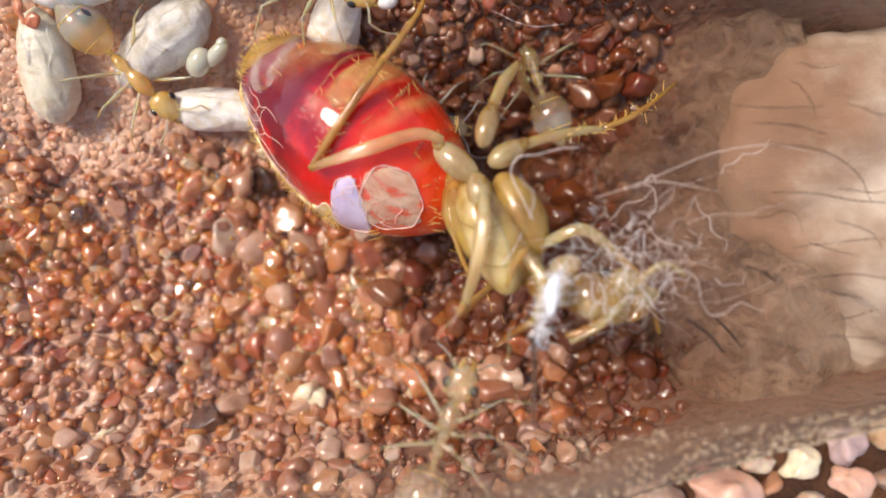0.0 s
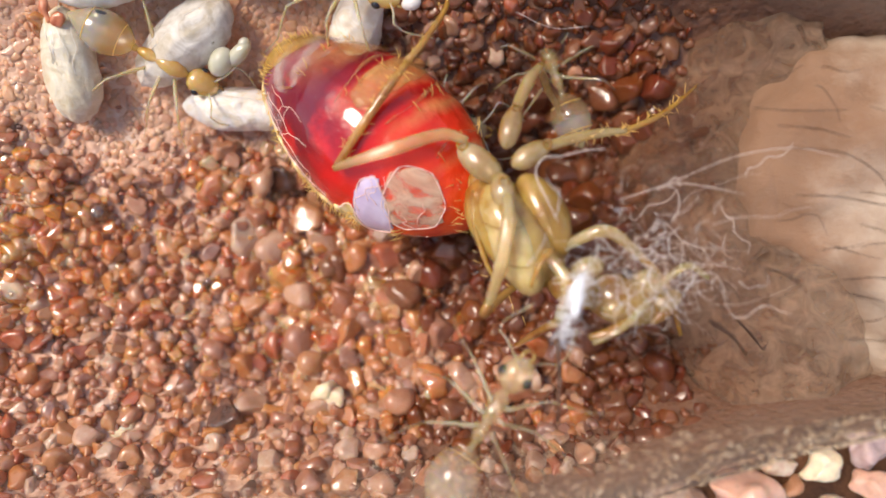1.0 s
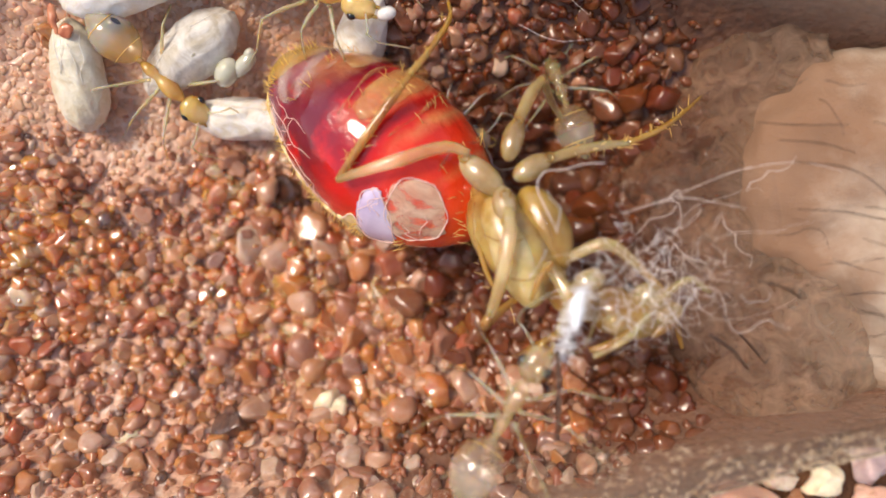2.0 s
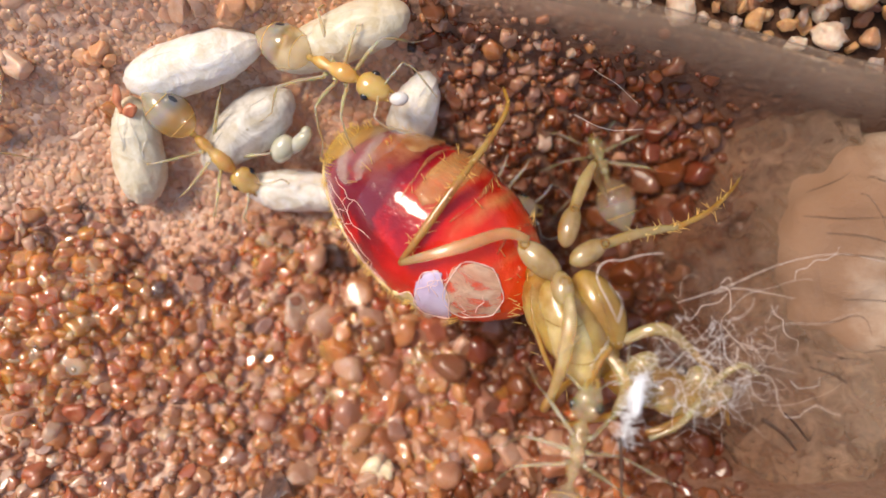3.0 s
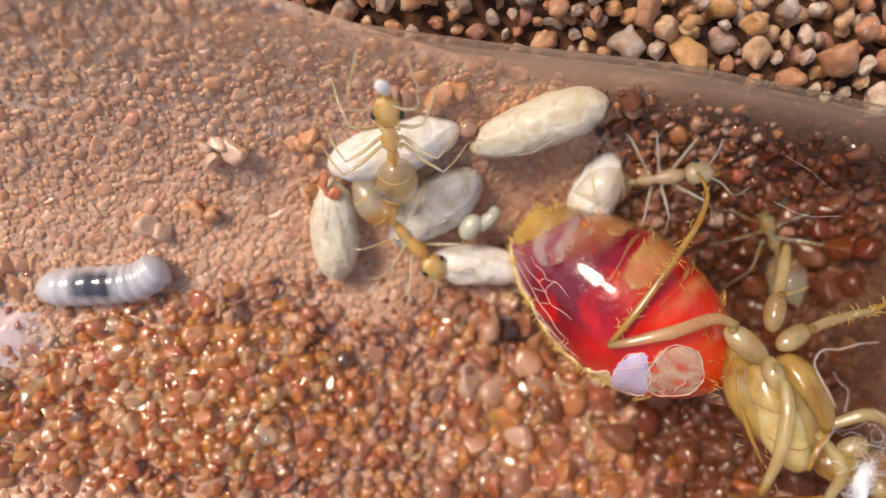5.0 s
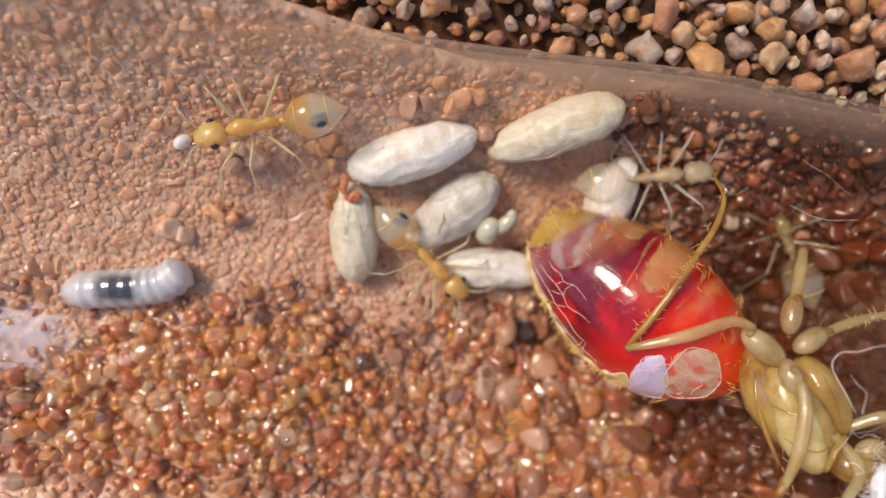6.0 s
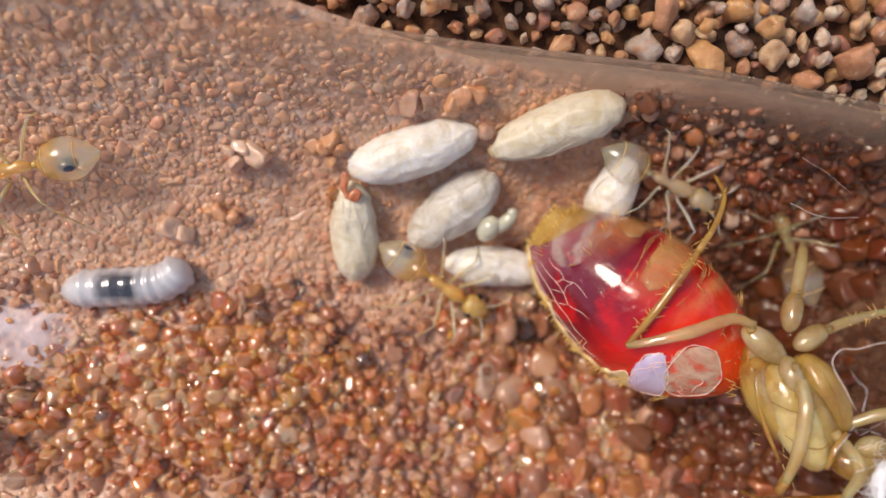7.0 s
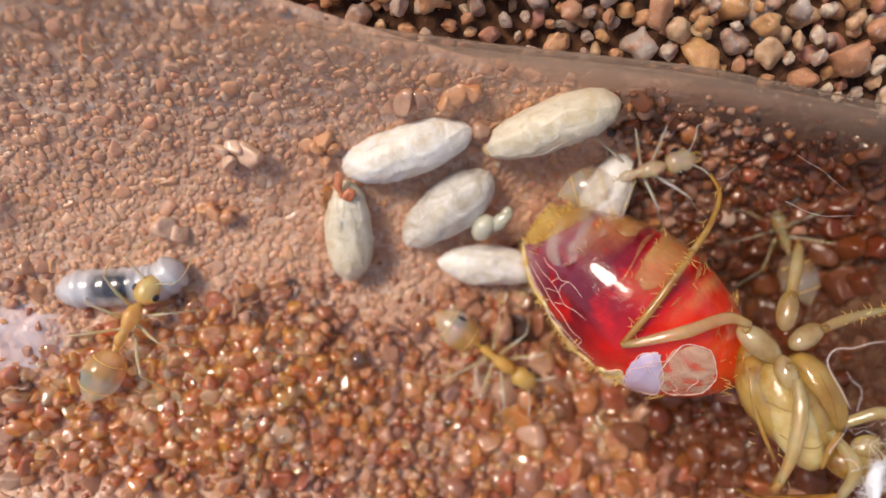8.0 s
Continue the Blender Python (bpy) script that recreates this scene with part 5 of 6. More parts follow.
    line("antenna", [(8.9, -2.6, 5.7), (9.6, -2.0, 6.0), (10.3, -2.3, 5.5)], [0.1, 0.09, 0.08])
    def bristles(pts, radius, count, parent):
        path = curve_points([tuple(Vector(p) - QUEEN) for p in pts], 8)
        bm = bmesh.new()
        for _ in range(count):
            p = path[rnd.randrange(len(path))]
            d = Vector((rnd.gauss(0, 1), rnd.gauss(0, 1), rnd.gauss(0, 0.6))).normalized()
            a, b = p + d * radius * 0.8, p + d * (radius + rnd.uniform(0.08, 0.2)) + Vector((rnd.gauss(0, 0.05), rnd.gauss(0, 0.05), 0))
            limb(bm, [tuple(a), tuple(a.lerp(b, 0.5)), tuple(b)], [0.012, 0.009, 0.003], 1, 4)
        part("hairs", bm, M_HAIR, parent, "short golden hairs")["kind"] = "stuff"

    bristles([(4.3, 0.3, 4.4), (4.5, -0.8, 4.4), (5.0, -2.0, 4.4), (5.6, -3.0, 4.2)], 0.55, 50, thorax)
    # hind leg folded over the gaster
    body("coxa", (4.05, 1.18, 5.05), (5.10, 0.20, 5.2), 0.38, 0.38, label="swollen hip", material=M_HIP)
    leg = line("leg", [(4.25, 1.25, 5.3), (3.6, 1.42, 5.35), (2.4, 1.05, 5.55), (1.3, 0.75, 5.3), (0.78, 0.62, 5.0)], [0.12, 0.17, 0.19, 0.13, 0.10])
    line("shin", [(0.78, 0.62, 5.0), (1.5, 1.6, 5.3), (2.25, 2.65, 5.4), (2.72, 3.3, 5.3)], [0.09, 0.12, 0.12, 0.08], M_JOINT, leg)
    bristles([(0.9, 0.8, 5.0), (1.5, 1.6, 5.3), (2.25, 2.65, 5.4), (2.72, 3.3, 5.3), (3.75, 5.0, 4.6)], 0.14, 60, leg)
    line("foot", [(2.72, 3.3, 5.3), (3.3, 4.1, 5.1), (3.75, 5.0, 4.6), (3.7, 5.7, 4.0)], [0.10, 0.09, 0.07, 0.05], M_JOINT, leg)
    # middle legs
    body("coxa", (5.55, 2.20, 5.0), (5.22, 1.05, 5.2), 0.30, 0.32, label="swollen hip", material=M_HIP)
    leg = line("leg", [(5.48, 2.0, 5.1), (5.9, 2.9, 4.6), (6.35, 3.55, 3.9)], [0.15, 0.19, 0.12], M_QLEG)
    line("shin", [(6.35, 3.55, 3.9), (6.7, 3.2, 2.8), (7.2, 2.9, 1.6), (7.5, 2.7, 0.6)], [0.12, 0.13, 0.10, 0.06], parent=leg)
    body("coxa", (6.40, 1.20, 5.0), (5.40, 0.60, 5.2), 0.31, 0.33, label="swollen hip", material=M_HIP)
    leg = line("leg", [(6.15, 1.05, 5.1), (7.0, 1.35, 4.9), (7.9, 1.55, 4.6), (8.6, 1.65, 4.3)], [0.13, 0.16, 0.13, 0.09])
    line("shin", [(8.6, 1.65, 4.3), (9.6, 2.1, 4.0), (10.5, 2.75, 3.4), (11.2, 3.3, 2.6)], [0.09, 0.09, 0.06, 0.04], M_JOINT, leg)
    bristles([(7.0, 1.35, 4.9), (7.9, 1.55, 4.6), (8.6, 1.65, 4.3), (9.6, 2.1, 4.0), (10.5, 2.75, 3.4)], 0.14, 70, leg)
    # foreleg pointing at the near wall
    body("coxa", (5.05, 0.42, 5.4), (5.22, -0.60, 5.6), 0.31, 0.33, label="swollen hip", material=M_HIP)
    leg = line("leg", [(5.22, -0.2, 5.9), (5.2, -0.9, 6.1), (5.0, -2.0, 6.1), (4.72, -2.9, 5.9)], [0.13, 0.20, 0.18, 0.11])
    line("shin", [(4.72, -2.9, 5.9), (4.62, -3.15, 5.75), (5.2, -2.7, 5.2), (6.0, -2.2, 4.9)], [0.12, 0.13, 0.10, 0.07], M_JOINT, leg)
    leg = line("leg", [(6.2, -1.6, 5.6), (6.7, -2.5, 5.9), (6.5, -3.4, 5.5)], [0.15, 0.19, 0.12])
    line("shin", [(6.5, -3.4, 5.5), (6.1, -3.9, 4.0), (5.8, -4.5, 2.0), (5.7, -4.7, 0.4)], [0.11, 0.12, 0.09, 0.05], M_JOINT, leg)
    leg = line("leg", [(6.7, -1.5, 5.2), (7.7, -1.1, 5.6), (8.6, -1.7, 5.4)], [0.14, 0.18, 0.12])
    line("shin", [(8.6, -1.7, 5.4), (9.4, -2.6, 5.2), (10.0, -3.9, 4.4)], [0.10, 0.11, 0.06], M_JOINT, leg)
    return ob


m = Mat("golden_fold")
m.put(Base_Color=m.ramp(m.noise(2.0, 4), (0.3, (0.62, 0.40, 0.10)), (0.7, (0.92, 0.76, 0.44))), Roughness=0.2, Coat_Weight=1.0)
m.flesh(0.3, 0.3, (1.0, 0.6, 0.2))
M_HAIRY = m.m


# ---- cotton ----
def fibres(name, count, seed, spot, reach, radius, material, label, curl=0.5, heading=None):
    """Loose threads as one mesh. spot(rnd): start; heading(rnd): first direction."""
    rnd = random.Random(seed)
    bm = bmesh.new()
    for _ in range(count):
        p = Vector(spot(rnd))
        d = Vector(heading(rnd) if heading else (rnd.gauss(0, 1), rnd.gauss(0, 0.8), rnd.gauss(0, 0.35))).normalized()
        pts = [tuple(p)]
        for _ in range(5):
            p = p + d * reach * rnd.uniform(0.6, 1.3) / 5
            d = (d + Vector((rnd.gauss(0, 1), rnd.gauss(0, 1), rnd.gauss(0, 0.6))) * curl * 0.45).normalized()
            pts.append(tuple(p))
        r = radius * rnd.uniform(0.6, 1.5)
        limb(bm, pts, [r, r, r * 0.9, r * 0.8, r * 0.7, r * 0.5], 3, 4)
    return tagged(part(name, bm, material), label, "fibre", kind="stuff")


def make_cotton():
    plug = thing("cotton_plug", "off-white cotton plug with brown stains closing the tube", "cotton", place(18.9, 1.0, -2.3))
    bm = bmesh.new()
    bmesh.ops.create_icosphere(bm, subdivisions=5, radius=1.0)
    for v in bm.verts:
        v.co = Vector((v.co.x * 5.2 - v.co.y * 0.8, v.co.y * 6.0 - 1.2, v.co.z * 4.6 + 2.6 + 0.03 * (v.co.y * 6.0) ** 2))
    roughen(bm, 1.7, 0.3, 2.0)
    roughen(bm, 0.45, 1.0, 5.0)
    roughen(bm, 0.12, 3.0, 7.0)
    part("wad", bm, M_COTTON, plug)
    # brown-stained loose cotton between the plug and the queen
    bm = bmesh.new()
    bmesh.ops.create_icosphere(bm, subdivisions=5, radius=1.0)
    for v in bm.verts:
        v.co = Vector((v.co.x * 4.6 - 4.7, v.co.y * 6.3 - 1.2, v.co.z * 2.9 + 1.3 + 0.055 * (v.co.y * 6.3) ** 2))
    roughen(bm, 1.1, 0.35, 4.0)
    roughen(bm, 0.35, 1.2, 8.0)
    roughen(bm, 0.10, 3.5, 2.0)
    part("stained_wad", bm, M_STAINED, plug, "brown-stained loose cotton")
    bm = bmesh.new()
    rnd = random.Random(9)
    for _ in range(60):
        a, b = rnd.uniform(1.6, 4.7), rnd.uniform(-0.2, 1.3)
        p = Vector((math.cos(a) * math.cos(b) * 4.2, math.sin(a) * math.cos(b) * 5.4, math.sin(b) * 4.0))
        d = Vector((-1.0 + rnd.gauss(0, 0.7), rnd.gauss(0, 0.8), rnd.gauss(0, 0.5)))
        pts = [tuple(p)]
        for _ in range(4):
            p = p + d * 0.35
            d += Vector((rnd.gauss(0, 0.5), rnd.gauss(0, 0.5), rnd.gauss(0, 0.4)))
            pts.append(tuple(p))
        limb(bm, pts, [0.007, 0.007, 0.006, 0.005, 0.004], 2, 4)
    part("fuzz", bm, M_FIBRE, plug, "loose cotton fuzz")["kind"] = "stuff"
    # dark bristles caught in the plug
    home = Vector((18.9, 1.0, -2.3))
    for pts, r in (([(11.2, 1.85, 6.2), (12.25, 1.79, 6.1), (13.7, 1.85, 5.8)], 0.016), ([(11.76, 1.41, 6.2), (12.72, 1.33, 6.2), (13.68, 1.13, 6.0)], 0.018), ([(12.1, 0.88, 6.2), (13.4, 0.72, 6.2), (14.4, 0.18, 6.0), (15.0, -0.5, 5.6)], 0.016),
                   ([(12.2, -0.28, 6.2), (13.4, -0.34, 6.1), (14.4, -0.52, 6.0), (15.8, -0.6, 5.8)], 0.018), ([(11.34, -1.62, 6.2), (12.0, -1.77, 6.2), (12.74, -1.82, 6.1)], 0.016), ([(11.24, -2.0, 6.2), (11.9, -2.2, 6.2), (12.3, -2.45, 6.1)], 0.03),
                   ([(13.0, -2.41, 6.2), (13.74, -2.34, 6.1), (14.4, -2.33, 6.0), (15.5, -2.5, 5.8)], 0.018), ([(13.2, -3.8, 6.2), (13.8, -3.84, 6.1), (15.0, -3.95, 5.8)], 0.016), ([(11.27, -3.44, 5.0), (11.7, -3.83, 4.8), (12.13, -4.31, 4.6)], 0.045)):
        bm = bmesh.new()
        limb(bm, [tuple(Vector(p) - home) for p in pts], [0.6 * r, *[r * 0.9] * (len(pts) - 2), r * 0.4], 6, 5)
        part("bristle", bm, M_BRISTLE, plug, "thin dark bristle")
        if r < 0.03:
            continue
        bm = bmesh.new()
        for _ in range(9):
            p = Vector(pts[1]).lerp(Vector(pts[2]), rnd.random()) - home
            limb(bm, [tuple(p), tuple(p + Vector((0.08, rnd.gauss(0, 0.08), 0.03))), tuple(p + Vector((0.18, rnd.gauss(0, 0.14), 0.05)))], [0.012, 0.010, 0.004], 2, 4)
        part("barbs", bm, M_BRISTLE, plug)["kind"] = "stuff"
    for _ in range(16):
        p = Vector((rnd.uniform(11.0, 14.0), rnd.uniform(-4.6, 3.4), rnd.uniform(5.6, 6.4))) - home
        d, pts = rnd.gauss(0, 0.25), []
        for _ in range(5):
            pts.append(tuple(p))
            p = p + Vector((math.cos(d), math.sin(d), -0.08)) * rnd.uniform(0.2, 0.5)
            d += rnd.gauss(0, 0.3)
        bm = bmesh.new()
        limb(bm, pts, [0.008, 0.012, 0.011, 0.009, 0.005], 5, 4)
        part("bristle", bm, M_BRISTLE, plug, "thin dark bristle")
    # pale threads that can be followed singly
    for pts in ([(7.57, 0.88, 6.2), (7.04, 0.84, 6.25), (6.5, 0.70, 6.3), (6.07, 0.66, 6.25), (5.88, 0.28, 6.2), (6.16, -0.4, 6.3), (6.39, -0.88, 6.3)], [(7.9, -0.37, 6.3), (9.05, 0.0, 6.3), (10.7, 0.65, 6.2), (12.2, 0.88, 6.1), (13.4, 0.67, 6.0)], [(8.76, -0.14, 6.4), (9.43, 0.0, 6.4), (10.9, -0.26, 6.3)]):
        bm = bmesh.new()
        limb(bm, [tuple(Vector(p) - home) for p in pts], [0.010, *[0.013 if len(pts) > 5 else 0.009] * (len(pts) - 2), 0.006], 6, 5)
        part("thread", bm, M_FIBRE, plug, "long white thread")
    fibres("cotton_threads", 125, 21, lambda r: (r.gauss(8.4, 0.9), r.gauss(-2.2, 0.75), r.uniform(5.9, 6.9)), 1.1, 0.0040, M_FIBRE, "tangled white cotton threads wrapped over the queen's head", 1.7)
    fibres("curled_threads", 34, 25, lambda r: (r.gauss(8.2, 1.2), r.gauss(-2.1, 0.8), r.uniform(6.2, 7.0)), 1.0, 0.007, M_TUFT, "short curled bright threads over the queen's head", 1.4)
    fibres("long_threads", 6, 22, lambda r: (r.uniform(8.0, 10.0), r.gauss(-1.2, 1.2), r.uniform(6.0, 6.8)), 2.6, 0.004, M_FIBRE, "long pale threads drawn from the cotton plug", 0.5, lambda r: (1, r.gauss(0.25, 0.5), r.gauss(0, 0.04)))
    fibres("far_threads", 4, 23, lambda r: (r.uniform(3.0, 12.0), r.uniform(3.8, 7.0), r.uniform(3.6, 5.0)), 2.0, 0.007, M_FIBRE, "stray threads along the far glass wall", 0.35, lambda r: (1, r.gauss(-0.2, 0.4), 0))
    tuft = thing("cotton_tuft", "bright white cotton tuft beside the queen's head", "cotton", place(6.72, -2.75, 6.6))
    bm = bmesh.new()
    oval(bm, (0.2, 0.60, 0.0), (-0.12, -0.48, 0.0), 0.20, 0.18, 18, 16, 0.5)
    roughen(bm, 0.14, 2.5, 1.0)
    roughen(bm, 0.05, 9.0, 3.0)
    part("wad", bm, M_TUFT, tuft)
    bm = bmesh.new()
    for _ in range(190):
        f = rnd.uniform(-1.7, 1.05)
        p = Vector((0.2 * f, 0.58 * f, 0.1))
        d = Vector((rnd.gauss(0, 1), rnd.gauss(0, 0.6) - 0.3 * (f < -0.5), rnd.gauss(0, 0.4))).normalized() * rnd.uniform(0.18, 0.46)
        limb(bm, [tuple(p), tuple(p + d * 0.6), tuple(p + d + Vector((rnd.gauss(0, 0.1), rnd.gauss(0, 0.1), 0)))], [0.012, 0.009, 0.004], 2, 4)
    part("fluff", bm, M_TUFT, tuft)["kind"] = "stuff"


def make_strays():
    """Single stiff fibres lying on the glass and the sand."""
    for pts, label in (([(6.25, -3.6, 7.0), (6.25, -4.6, 7.1), (6.2, -5.6, 7.2)], "thin dark brown stiff fibre leaning on the glass wall"),
                       ([(10.0, -3.3, 6.4), (10.6, -3.7, 6.2), (11.1, -4.2, 5.9)], "short dark fibre at the edge of the cotton")):
        bm = bmesh.new()
        base = Vector(pts[1])
        limb(bm, [tuple(Vector(p) - base) for p in pts], [0.05, 0.04, 0.03], 5, 6)
        ob = part("stray_fibre", bm, M_BRISTLE, None, "", place(*base))
        tagged(ob, label, "fibre")


def make_veils():
    """Thin torn veils of cotton between the queen's head and the plug."""
    for k, (x, y, z, w, h) in enumerate(((9.2, -2.4, 6.3, 1.9, 1.2), (10.6, -0.6, 5.6, 1.8, 1.6))):
        ob = thing("cotton_veil", "thin torn veil of pulled cotton over the queen's head", "cotton", place(x, y, z), "cotton veils")
        bm = bmesh.new()
        n, rows = 14, []
        for i in range(n + 1):
            row = []
            for j in range(n + 1):
                u, v = 2 * i / n - 1, 2 * j / n - 1
                edge = 1 + 0.35 * noise.noise((u * 2.0, v * 2.0, k * 5.0))
                row.append(bm.verts.new((u * w * edge, v * h * edge, 0.5 * noise.noise((u * 1.5 + k, v * 1.5, 1.0)) - 0.5 * (u * u + v * v))))
            rows.append(row)
        for a, b in zip(rows, rows[1:]):
            for j in range(n):
                bm.faces.new((a[j], b[j], b[j + 1], a[j + 1]))
        part("sheet", bm, M_VEIL, ob).visible_shadow = False
        rnd = random.Random(60 + k)
        for _ in range(5):
            p, d, pts = Vector((rnd.uniform(-0.8, 0.8) * w, rnd.uniform(-0.8, 0.8) * h, 0.1)), rnd.uniform(0, 6.28), []
            for _ in range(7):
                pts.append(tuple(p))
                p = p + Vector((math.cos(d), math.sin(d), rnd.gauss(0, 0.3))) * 0.28
                d += rnd.gauss(0, 0.8)
            bm = bmesh.new()
            limb(bm, pts, [0.005, 0.008, 0.008, 0.008, 0.007, 0.006, 0.004], 4, 4)
            part("strand", bm, M_FIBRE, ob)


# ---- the things in their places ----
queen = queen_ant()
cocoon((-7.5, 5.95, 3.25), (-3.45, 7.2, 3.5), 0.82, "white oblong silk cocoon lying on pink silt", 1.0)
cocoon((-7.5, 5.70, 3.15), (-7.4, 2.45, 2.0), 0.76, "creamy white wrinkled cocoon with a torn red opening at its end", 2.0, 0, M_DULL, True)
cocoon((-2.95, 6.60, 3.2), (0.95, 7.85, 4.3), 0.80, "dull cream silk cocoon beside the glass wall", 3.0, 0.16, M_DULL)
cocoon((-5.75, 3.75, 1.85), (-2.75, 5.95, 2.35), 0.84, "greyish white cocoon with the pupa showing through", 4.0, 0, M_GREY, False, True)
cocoon((-4.6, 3.05, 1.35), (-1.0, 2.95, 1.0), 0.66, "white cocoon tucked against the queen's gaster", 5.0)
cocoon((0.55, 4.3, 1.55), (1.5, 6.6, 2.6), 0.74, "white cocoon standing behind the queen's gaster", 6.0)
grain_clump([(-11.1, 6.42, 4.25, 0.24), (-10.75, 6.40, 4.2, 0.32), (-10.35, 6.30, 4.15, 0.40), (-11.0, 6.05, 4.1, 0.3)], "pale and dark grains stuck together on silt", M_PALE)
grain_clump([(-8.3, 6.6, 3.75, 0.28), (-8.05, 6.75, 3.8, 0.30), (-8.6, 6.6, 3.75, 0.24), (-7.8, 6.5, 3.7, 0.22), (-8.1, 6.2, 3.5, 0.2)], "cluster of small orange grains near the cocoons", M_TAN)
grain_clump([(-3.95, 7.95, 4.3, 0.36), (-3.55, 8.15, 4.4, 0.34), (-4.2, 7.75, 4.2, 0.28)], "pinkish grains resting against a white cocoon", M_TAN)
grain_clump([(-5.5, 7.85, 4.3, 0.40), (-5.1, 7.95, 4.3, 0.30)], "rust-red grains beside the cocoons")
grain_clump([(-8.15, 5.2, 3.1, 0.27), (-8.2, 4.95, 3.0, 0.2)], "red grains stuck to the end of a cocoon")
grain_clump([(-3.2, 7.15, 3.6, 0.30), (-3.1, 7.0, 3.4, 0.22)], "red grain at the tip of a white cocoon")
grain_clump([(-13.2, 4.1, 3.35, 0.42), (-12.85, 3.95, 3.3, 0.3)], "pale tan grains lying on silt", M_PALE)
grain_clump([(-11.7, 4.55, 3.25, 0.3), (-11.35, 4.5, 3.2, 0.28), (-12.0, 4.65, 3.3, 0.22)], "small orange grains on silt", M_TAN)
grain_clump([(-0.35, -6.2, 0.65, 0.42), (0.0, -6.25, 0.68, 0.36)], "pale cream grain lying apart on brown sand", M_CREAM)
grain_clump([(-6.4, -7.0, 1.75, 0.36)], "pale rounded grain near the glass wall", M_CREAM)
grain_clump([(-3.6, 1.75, 0.55, 0.36), (-3.3, 1.5, 0.5, 0.28)], "bright orange-red wet grain beside the queen's gaster")
grain_clump([(-8.55, 0.55, 2.0, 0.22), (-8.75, 0.25, 2.0, 0.26), (-8.35, 0.85, 1.95, 0.18)], "amber flakes at the edge of the wet heap", M_TAN)
grain_clump([(9.7, 2.35, bed(9.7, 2.35) + 0.4, 0.62), (10.35, 2.5, bed(10.35, 2.5) + 0.35, 0.55)], "large tan stone among the shade-coloured grains", M_SHADED_PIECE)
big_larva()
young_larvae()
make_cotton()
make_veils()
make_strays()

# ---- workers ----
nurse = worker("amber worker ant with a clear gaster tending the cocoons", place(-5.1, 3.9, 2.4))
climber = worker("yellow worker ant climbing over the cocoons", place(0.7, 6.0, 4.0), True)
runner = worker("pale straw-coloured worker ant behind the queen's gaster", place(3.6, 3.7, 1.9), False, True)
wall_ant = worker("clear amber worker ant clinging to the dusty glass wall", place(4.1, -6.0, 6.4, 180), False, True, True)
guest = worker("golden worker ant crossing the wet sand heap", place(-14, 4, 4.2))
digger = worker("dull yellow worker ant half hidden among dark grains", place(7.2, 4.1, 0.95, 0, 0, 110), False, True, True)

make_film()
make_pebbles()
make_droplets()
make_grains()


def swing(ant, times, amount):
    """Swings the legs of an ant that walks between the given times."""
    legs = [c for c in ant.children if c.name.startswith("leg")]
    for k, leg in enumerate(legs):
        home = leg.matrix_basis.copy()
        sign = 1 if k % 2 else -1
        rows = [(0.0, home)]
        for begin, end in times:
            steps = max(2, int((end - begin) / 0.15))
            for j in range(steps + 1):
                t = begin + (end - begin) * j / steps
                a = 0 if j in (0, steps) else amount * sign * (1 if j % 2 else -1)
                rows.append((t, home @ pose(0, 0, 0, 0, 0, a)))
        rows.append((8.0, home))
        clean = [r for n, r in enumerate(rows) if n == 0 or r[0] - rows[n - 1][0] > 0.04]
        walk(leg, clean)


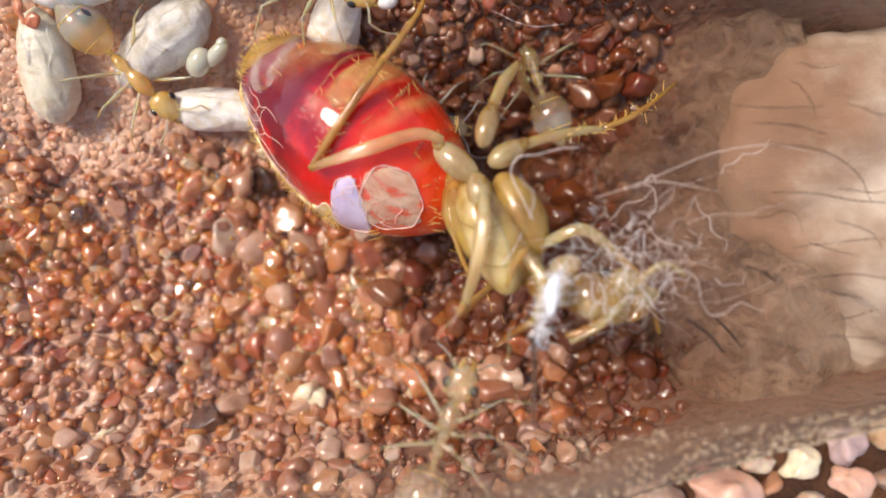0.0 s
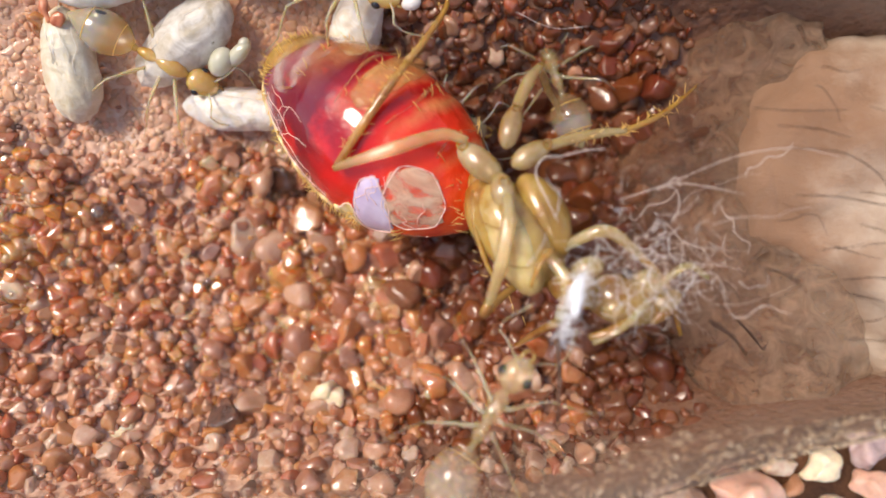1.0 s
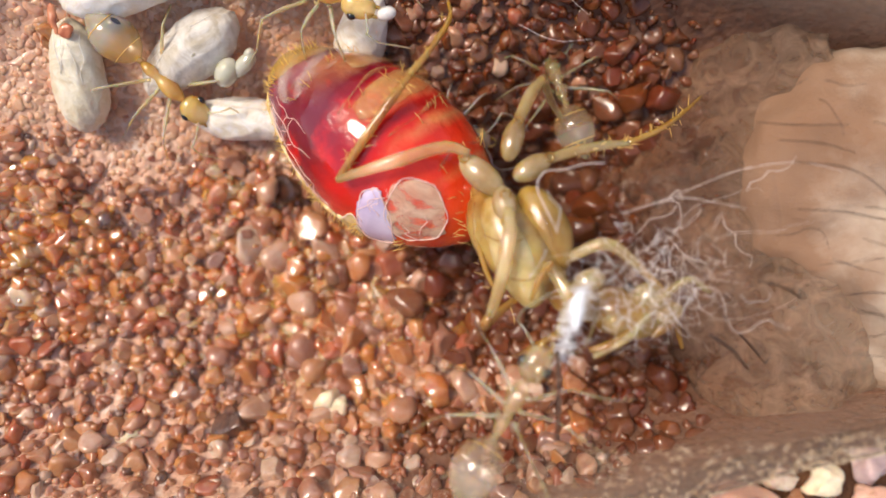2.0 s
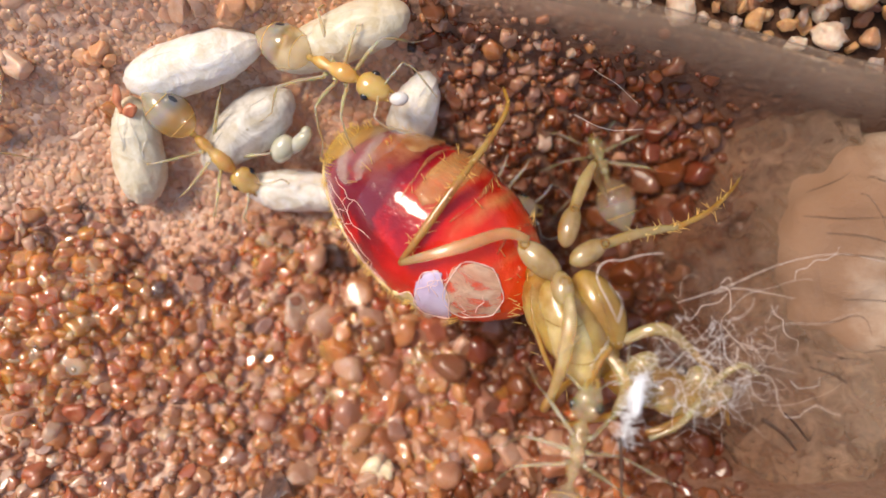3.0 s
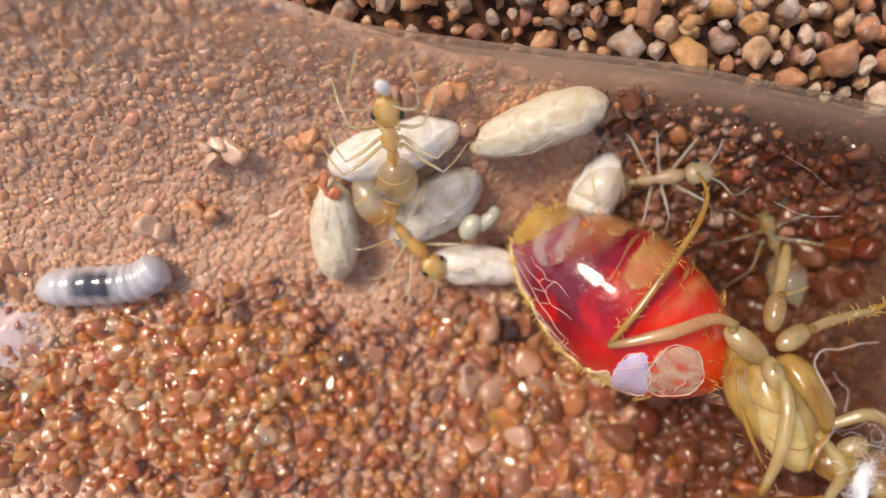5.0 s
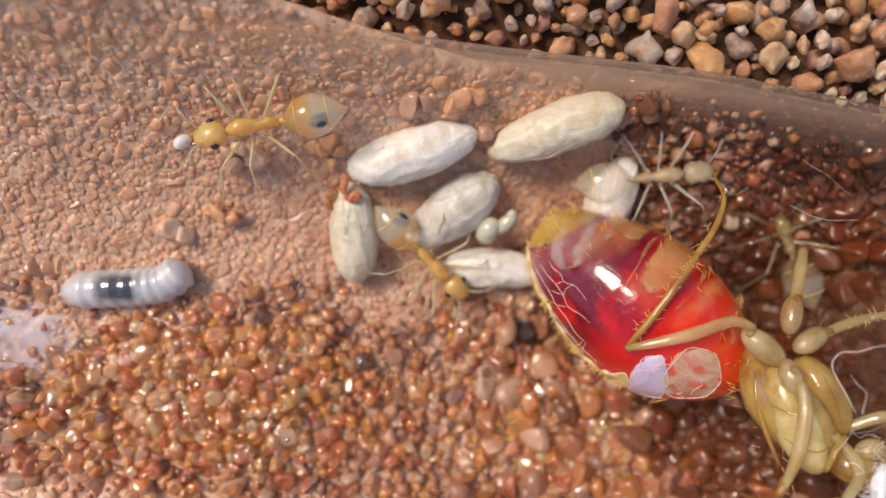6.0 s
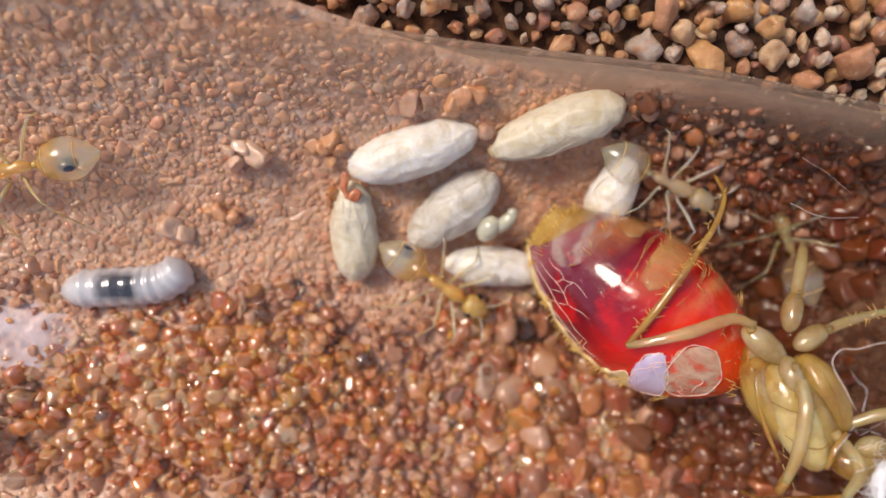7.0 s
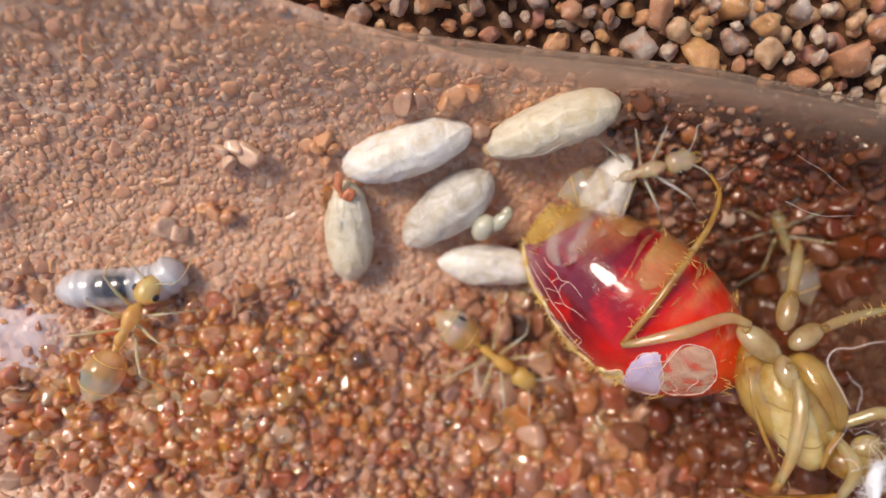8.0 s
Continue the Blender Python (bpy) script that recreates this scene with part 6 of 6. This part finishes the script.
def motions():
    walk(nurse, [(t, place(*row)) for t, *row in (
        (0, -5.12, 3.93, 2.41, 0, 22, -48),
        (1, -4.91, 4.23, 2.46, 0, 20, -27),
        (2.5, -5.20, 3.94, 2.45, 0, 23, -51),
        (3, -5.24, 4.10, 2.51, 0, 23, -44),
        (3.5, -5.20, 4.02, 2.46, 0, 22, -40),
        (4, -5.14, 3.99, 2.44, 0, 22, -40),
        (4.5, -5.18, 3.87, 2.41, 0, 22, -50),
        (5, -5.13, 3.82, 2.38, 0, 22, -47),
        (6.5, -4.83, 2.70, 1.96, 0, 20, -43),
        (7, -4.59, 2.31, 1.80, 0, 18, -33),
        (7.25, -4.51, 2.01, 1.72, 0, 18, -40),
        (7.5, -4.18, 1.12, 1.47, 0, 16, -52),
        (7.75, -3.52, 0.50, 1.20, 0, 15, -48),
        (8, -2.69, -0.15, 0.98, 0, 12, -37),
    )])
    walk(climber, [(t, place(*row)) for t, *row in (
        (0, 0.69, 5.97, 4.02, 0, -2, -19),
        (1, 0.69, 5.97, 4.02, 0, -2, -19),
        (2.3, -0.22, 6.00, 4.04, 0, -4, -18),
        (2.5, -0.21, 6.08, 4.10, 0, -4, -16),
        (3, -1.24, 6.18, 4.24, 0, -11, -27),
        (3.5, -1.89, 6.75, 4.75, 0, -25, 13),
        (4, -3.16, 6.50, 5.05, 0, -52, 53),
        (4.5, -3.90, 6.05, 5.10, 0, -62, 88),
        (5, -5.36, 6.20, 5.45, 0, -62, 92),
        (5.2, -5.74, 6.32, 5.50, 0, -60, 100),
        (5.6, -7.33, 7.34, 5.59, 0, -23, 148),
        (6.3, -11.58, 6.45, 5.37, 0, -4, 207),
        (6.5, -12.60, 6.23, 5.38, 0, -4, 198),
        (6.7, -14.34, 5.78, 5.42, 0, -3, 195),
        (6.9, -16.51, 5.54, 5.75, 0, -3, 192),
        (7.3, -17.09, 5.32, 5.76, 0, -2, 194),
        (7.6, -18.11, 4.73, 5.70, 0, -1, 199),
        (8, -20.68, 4.59, 6.22, 0, 0, 197),
    )])
    walk(runner, [(t, place(*row)) for t, *row in (
        (0, 3.20, 2.60, 0.90, 0, 0, -10),
        (2.9, 3.20, 2.60, 0.90, 0, 0, -10),
        (3.2, 3.62, 3.74, 1.81, 0, 5, -16),
        (3.5, 2.75, 5.33, 2.47, 0, 5, -9),
        (4, 2.28, 5.45, 2.54, 0, -0, 0),
        (4.5, 2.36, 5.38, 2.51, 0, -5, 9),
        (5, 2.80, 5.72, 2.72, 0, -5, 8),
        (5.2, 2.84, 5.60, 2.64, 0, -6, 9),
        (6.5, 1.90, 6.04, 2.95, 0, 3, -3),
        (7, 2.67, 5.66, 2.72, 0, 15, -23),
        (7.5, 3.12, 5.85, 2.81, 0, -7, 10),
        (8, 1.80, 5.89, 2.85, 0, -11, 15),
    )])
    walk(wall_ant, [(t, place(*row)) for t, *row in (
        (0, 4.12, -6.08, 6.40, 180, 0, 70),
        (0.5, 4.50, -5.67, 6.40, 180, 0, 59),
        (1, 4.62, -5.73, 6.40, 180, 0, 58),
        (1.2, 5.00, -5.21, 6.40, 180, 0, 57),
        (2.3, 5.15, -5.19, 6.40, 180, 0, 66),
        (2.5, 5.02, -4.72, 6.40, 180, 0, 81),
        (3, 5.30, -4.25, 6.40, 180, 0, 78),
        (3.5, 5.66, -5.89, 6.40, 180, 0, 82),
        (4.2, 5.39, -8.36, 6.40, 180, 0, 84),
        (8, 5.39, -8.36, 6.40, 180, 0, 84),
    )])
    walk(guest, [(t, place(*row)) for t, *row in (
        (0, -14.50, 4.60, 4.60, 0, 0, -150),
        (3.5, -12.49, 4.15, 4.17, 0, 4, -138),
        (3.9, -13.15, 3.91, 4.24, 0, 4, -137),
        (4.1, -13.98, 3.99, 4.45, 0, -2, -151),
        (4.3, -15.13, 4.54, 4.93, 0, -2, -155),
        (4.6, -20.60, 4.20, 5.80, 0, -2, -150),
        (5.3, -21.60, 1.60, 5.50, 0, 4, -112),
        (5.9, -20.60, 1.10, 5.20, 0, 10, -82),
        (6.3, -17.89, 0.20, 4.45, 0, 13, -67),
        (6.5, -18.48, -0.38, 4.51, 0, 11, -68),
        (7, -19.94, -2.24, 4.70, 0, 13, -10),
        (7.2, -17.84, -2.39, 4.21, 0, 13, 1),
        (7.3, -16.07, -1.98, 3.81, 0, 13, -4),
        (7.4, -14.96, -1.01, 3.61, 0, 12, 7),
        (7.5, -14.59, -0.43, 3.60, 0, 8, 33),
        (7.6, -14.11, -0.30, 3.51, 0, 7, 35),
        (7.8, -14.01, 0.39, 3.61, 0, 2, 51),
        (8, -14.17, 0.89, 3.72, 0, -3, 62),
    )])
    swing(nurse, [(0.0, 1.5), (6.5, 8.0)], 12)
    swing(climber, [(2.3, 8.0)], 14)
    swing(runner, [(2.9, 5.2), (6.3, 8.0)], 12)
    swing(wall_ant, [(0.0, 4.2)], 8)
    swing(guest, [(3.5, 4.5), (6.0, 8.0)], 16)


motions()
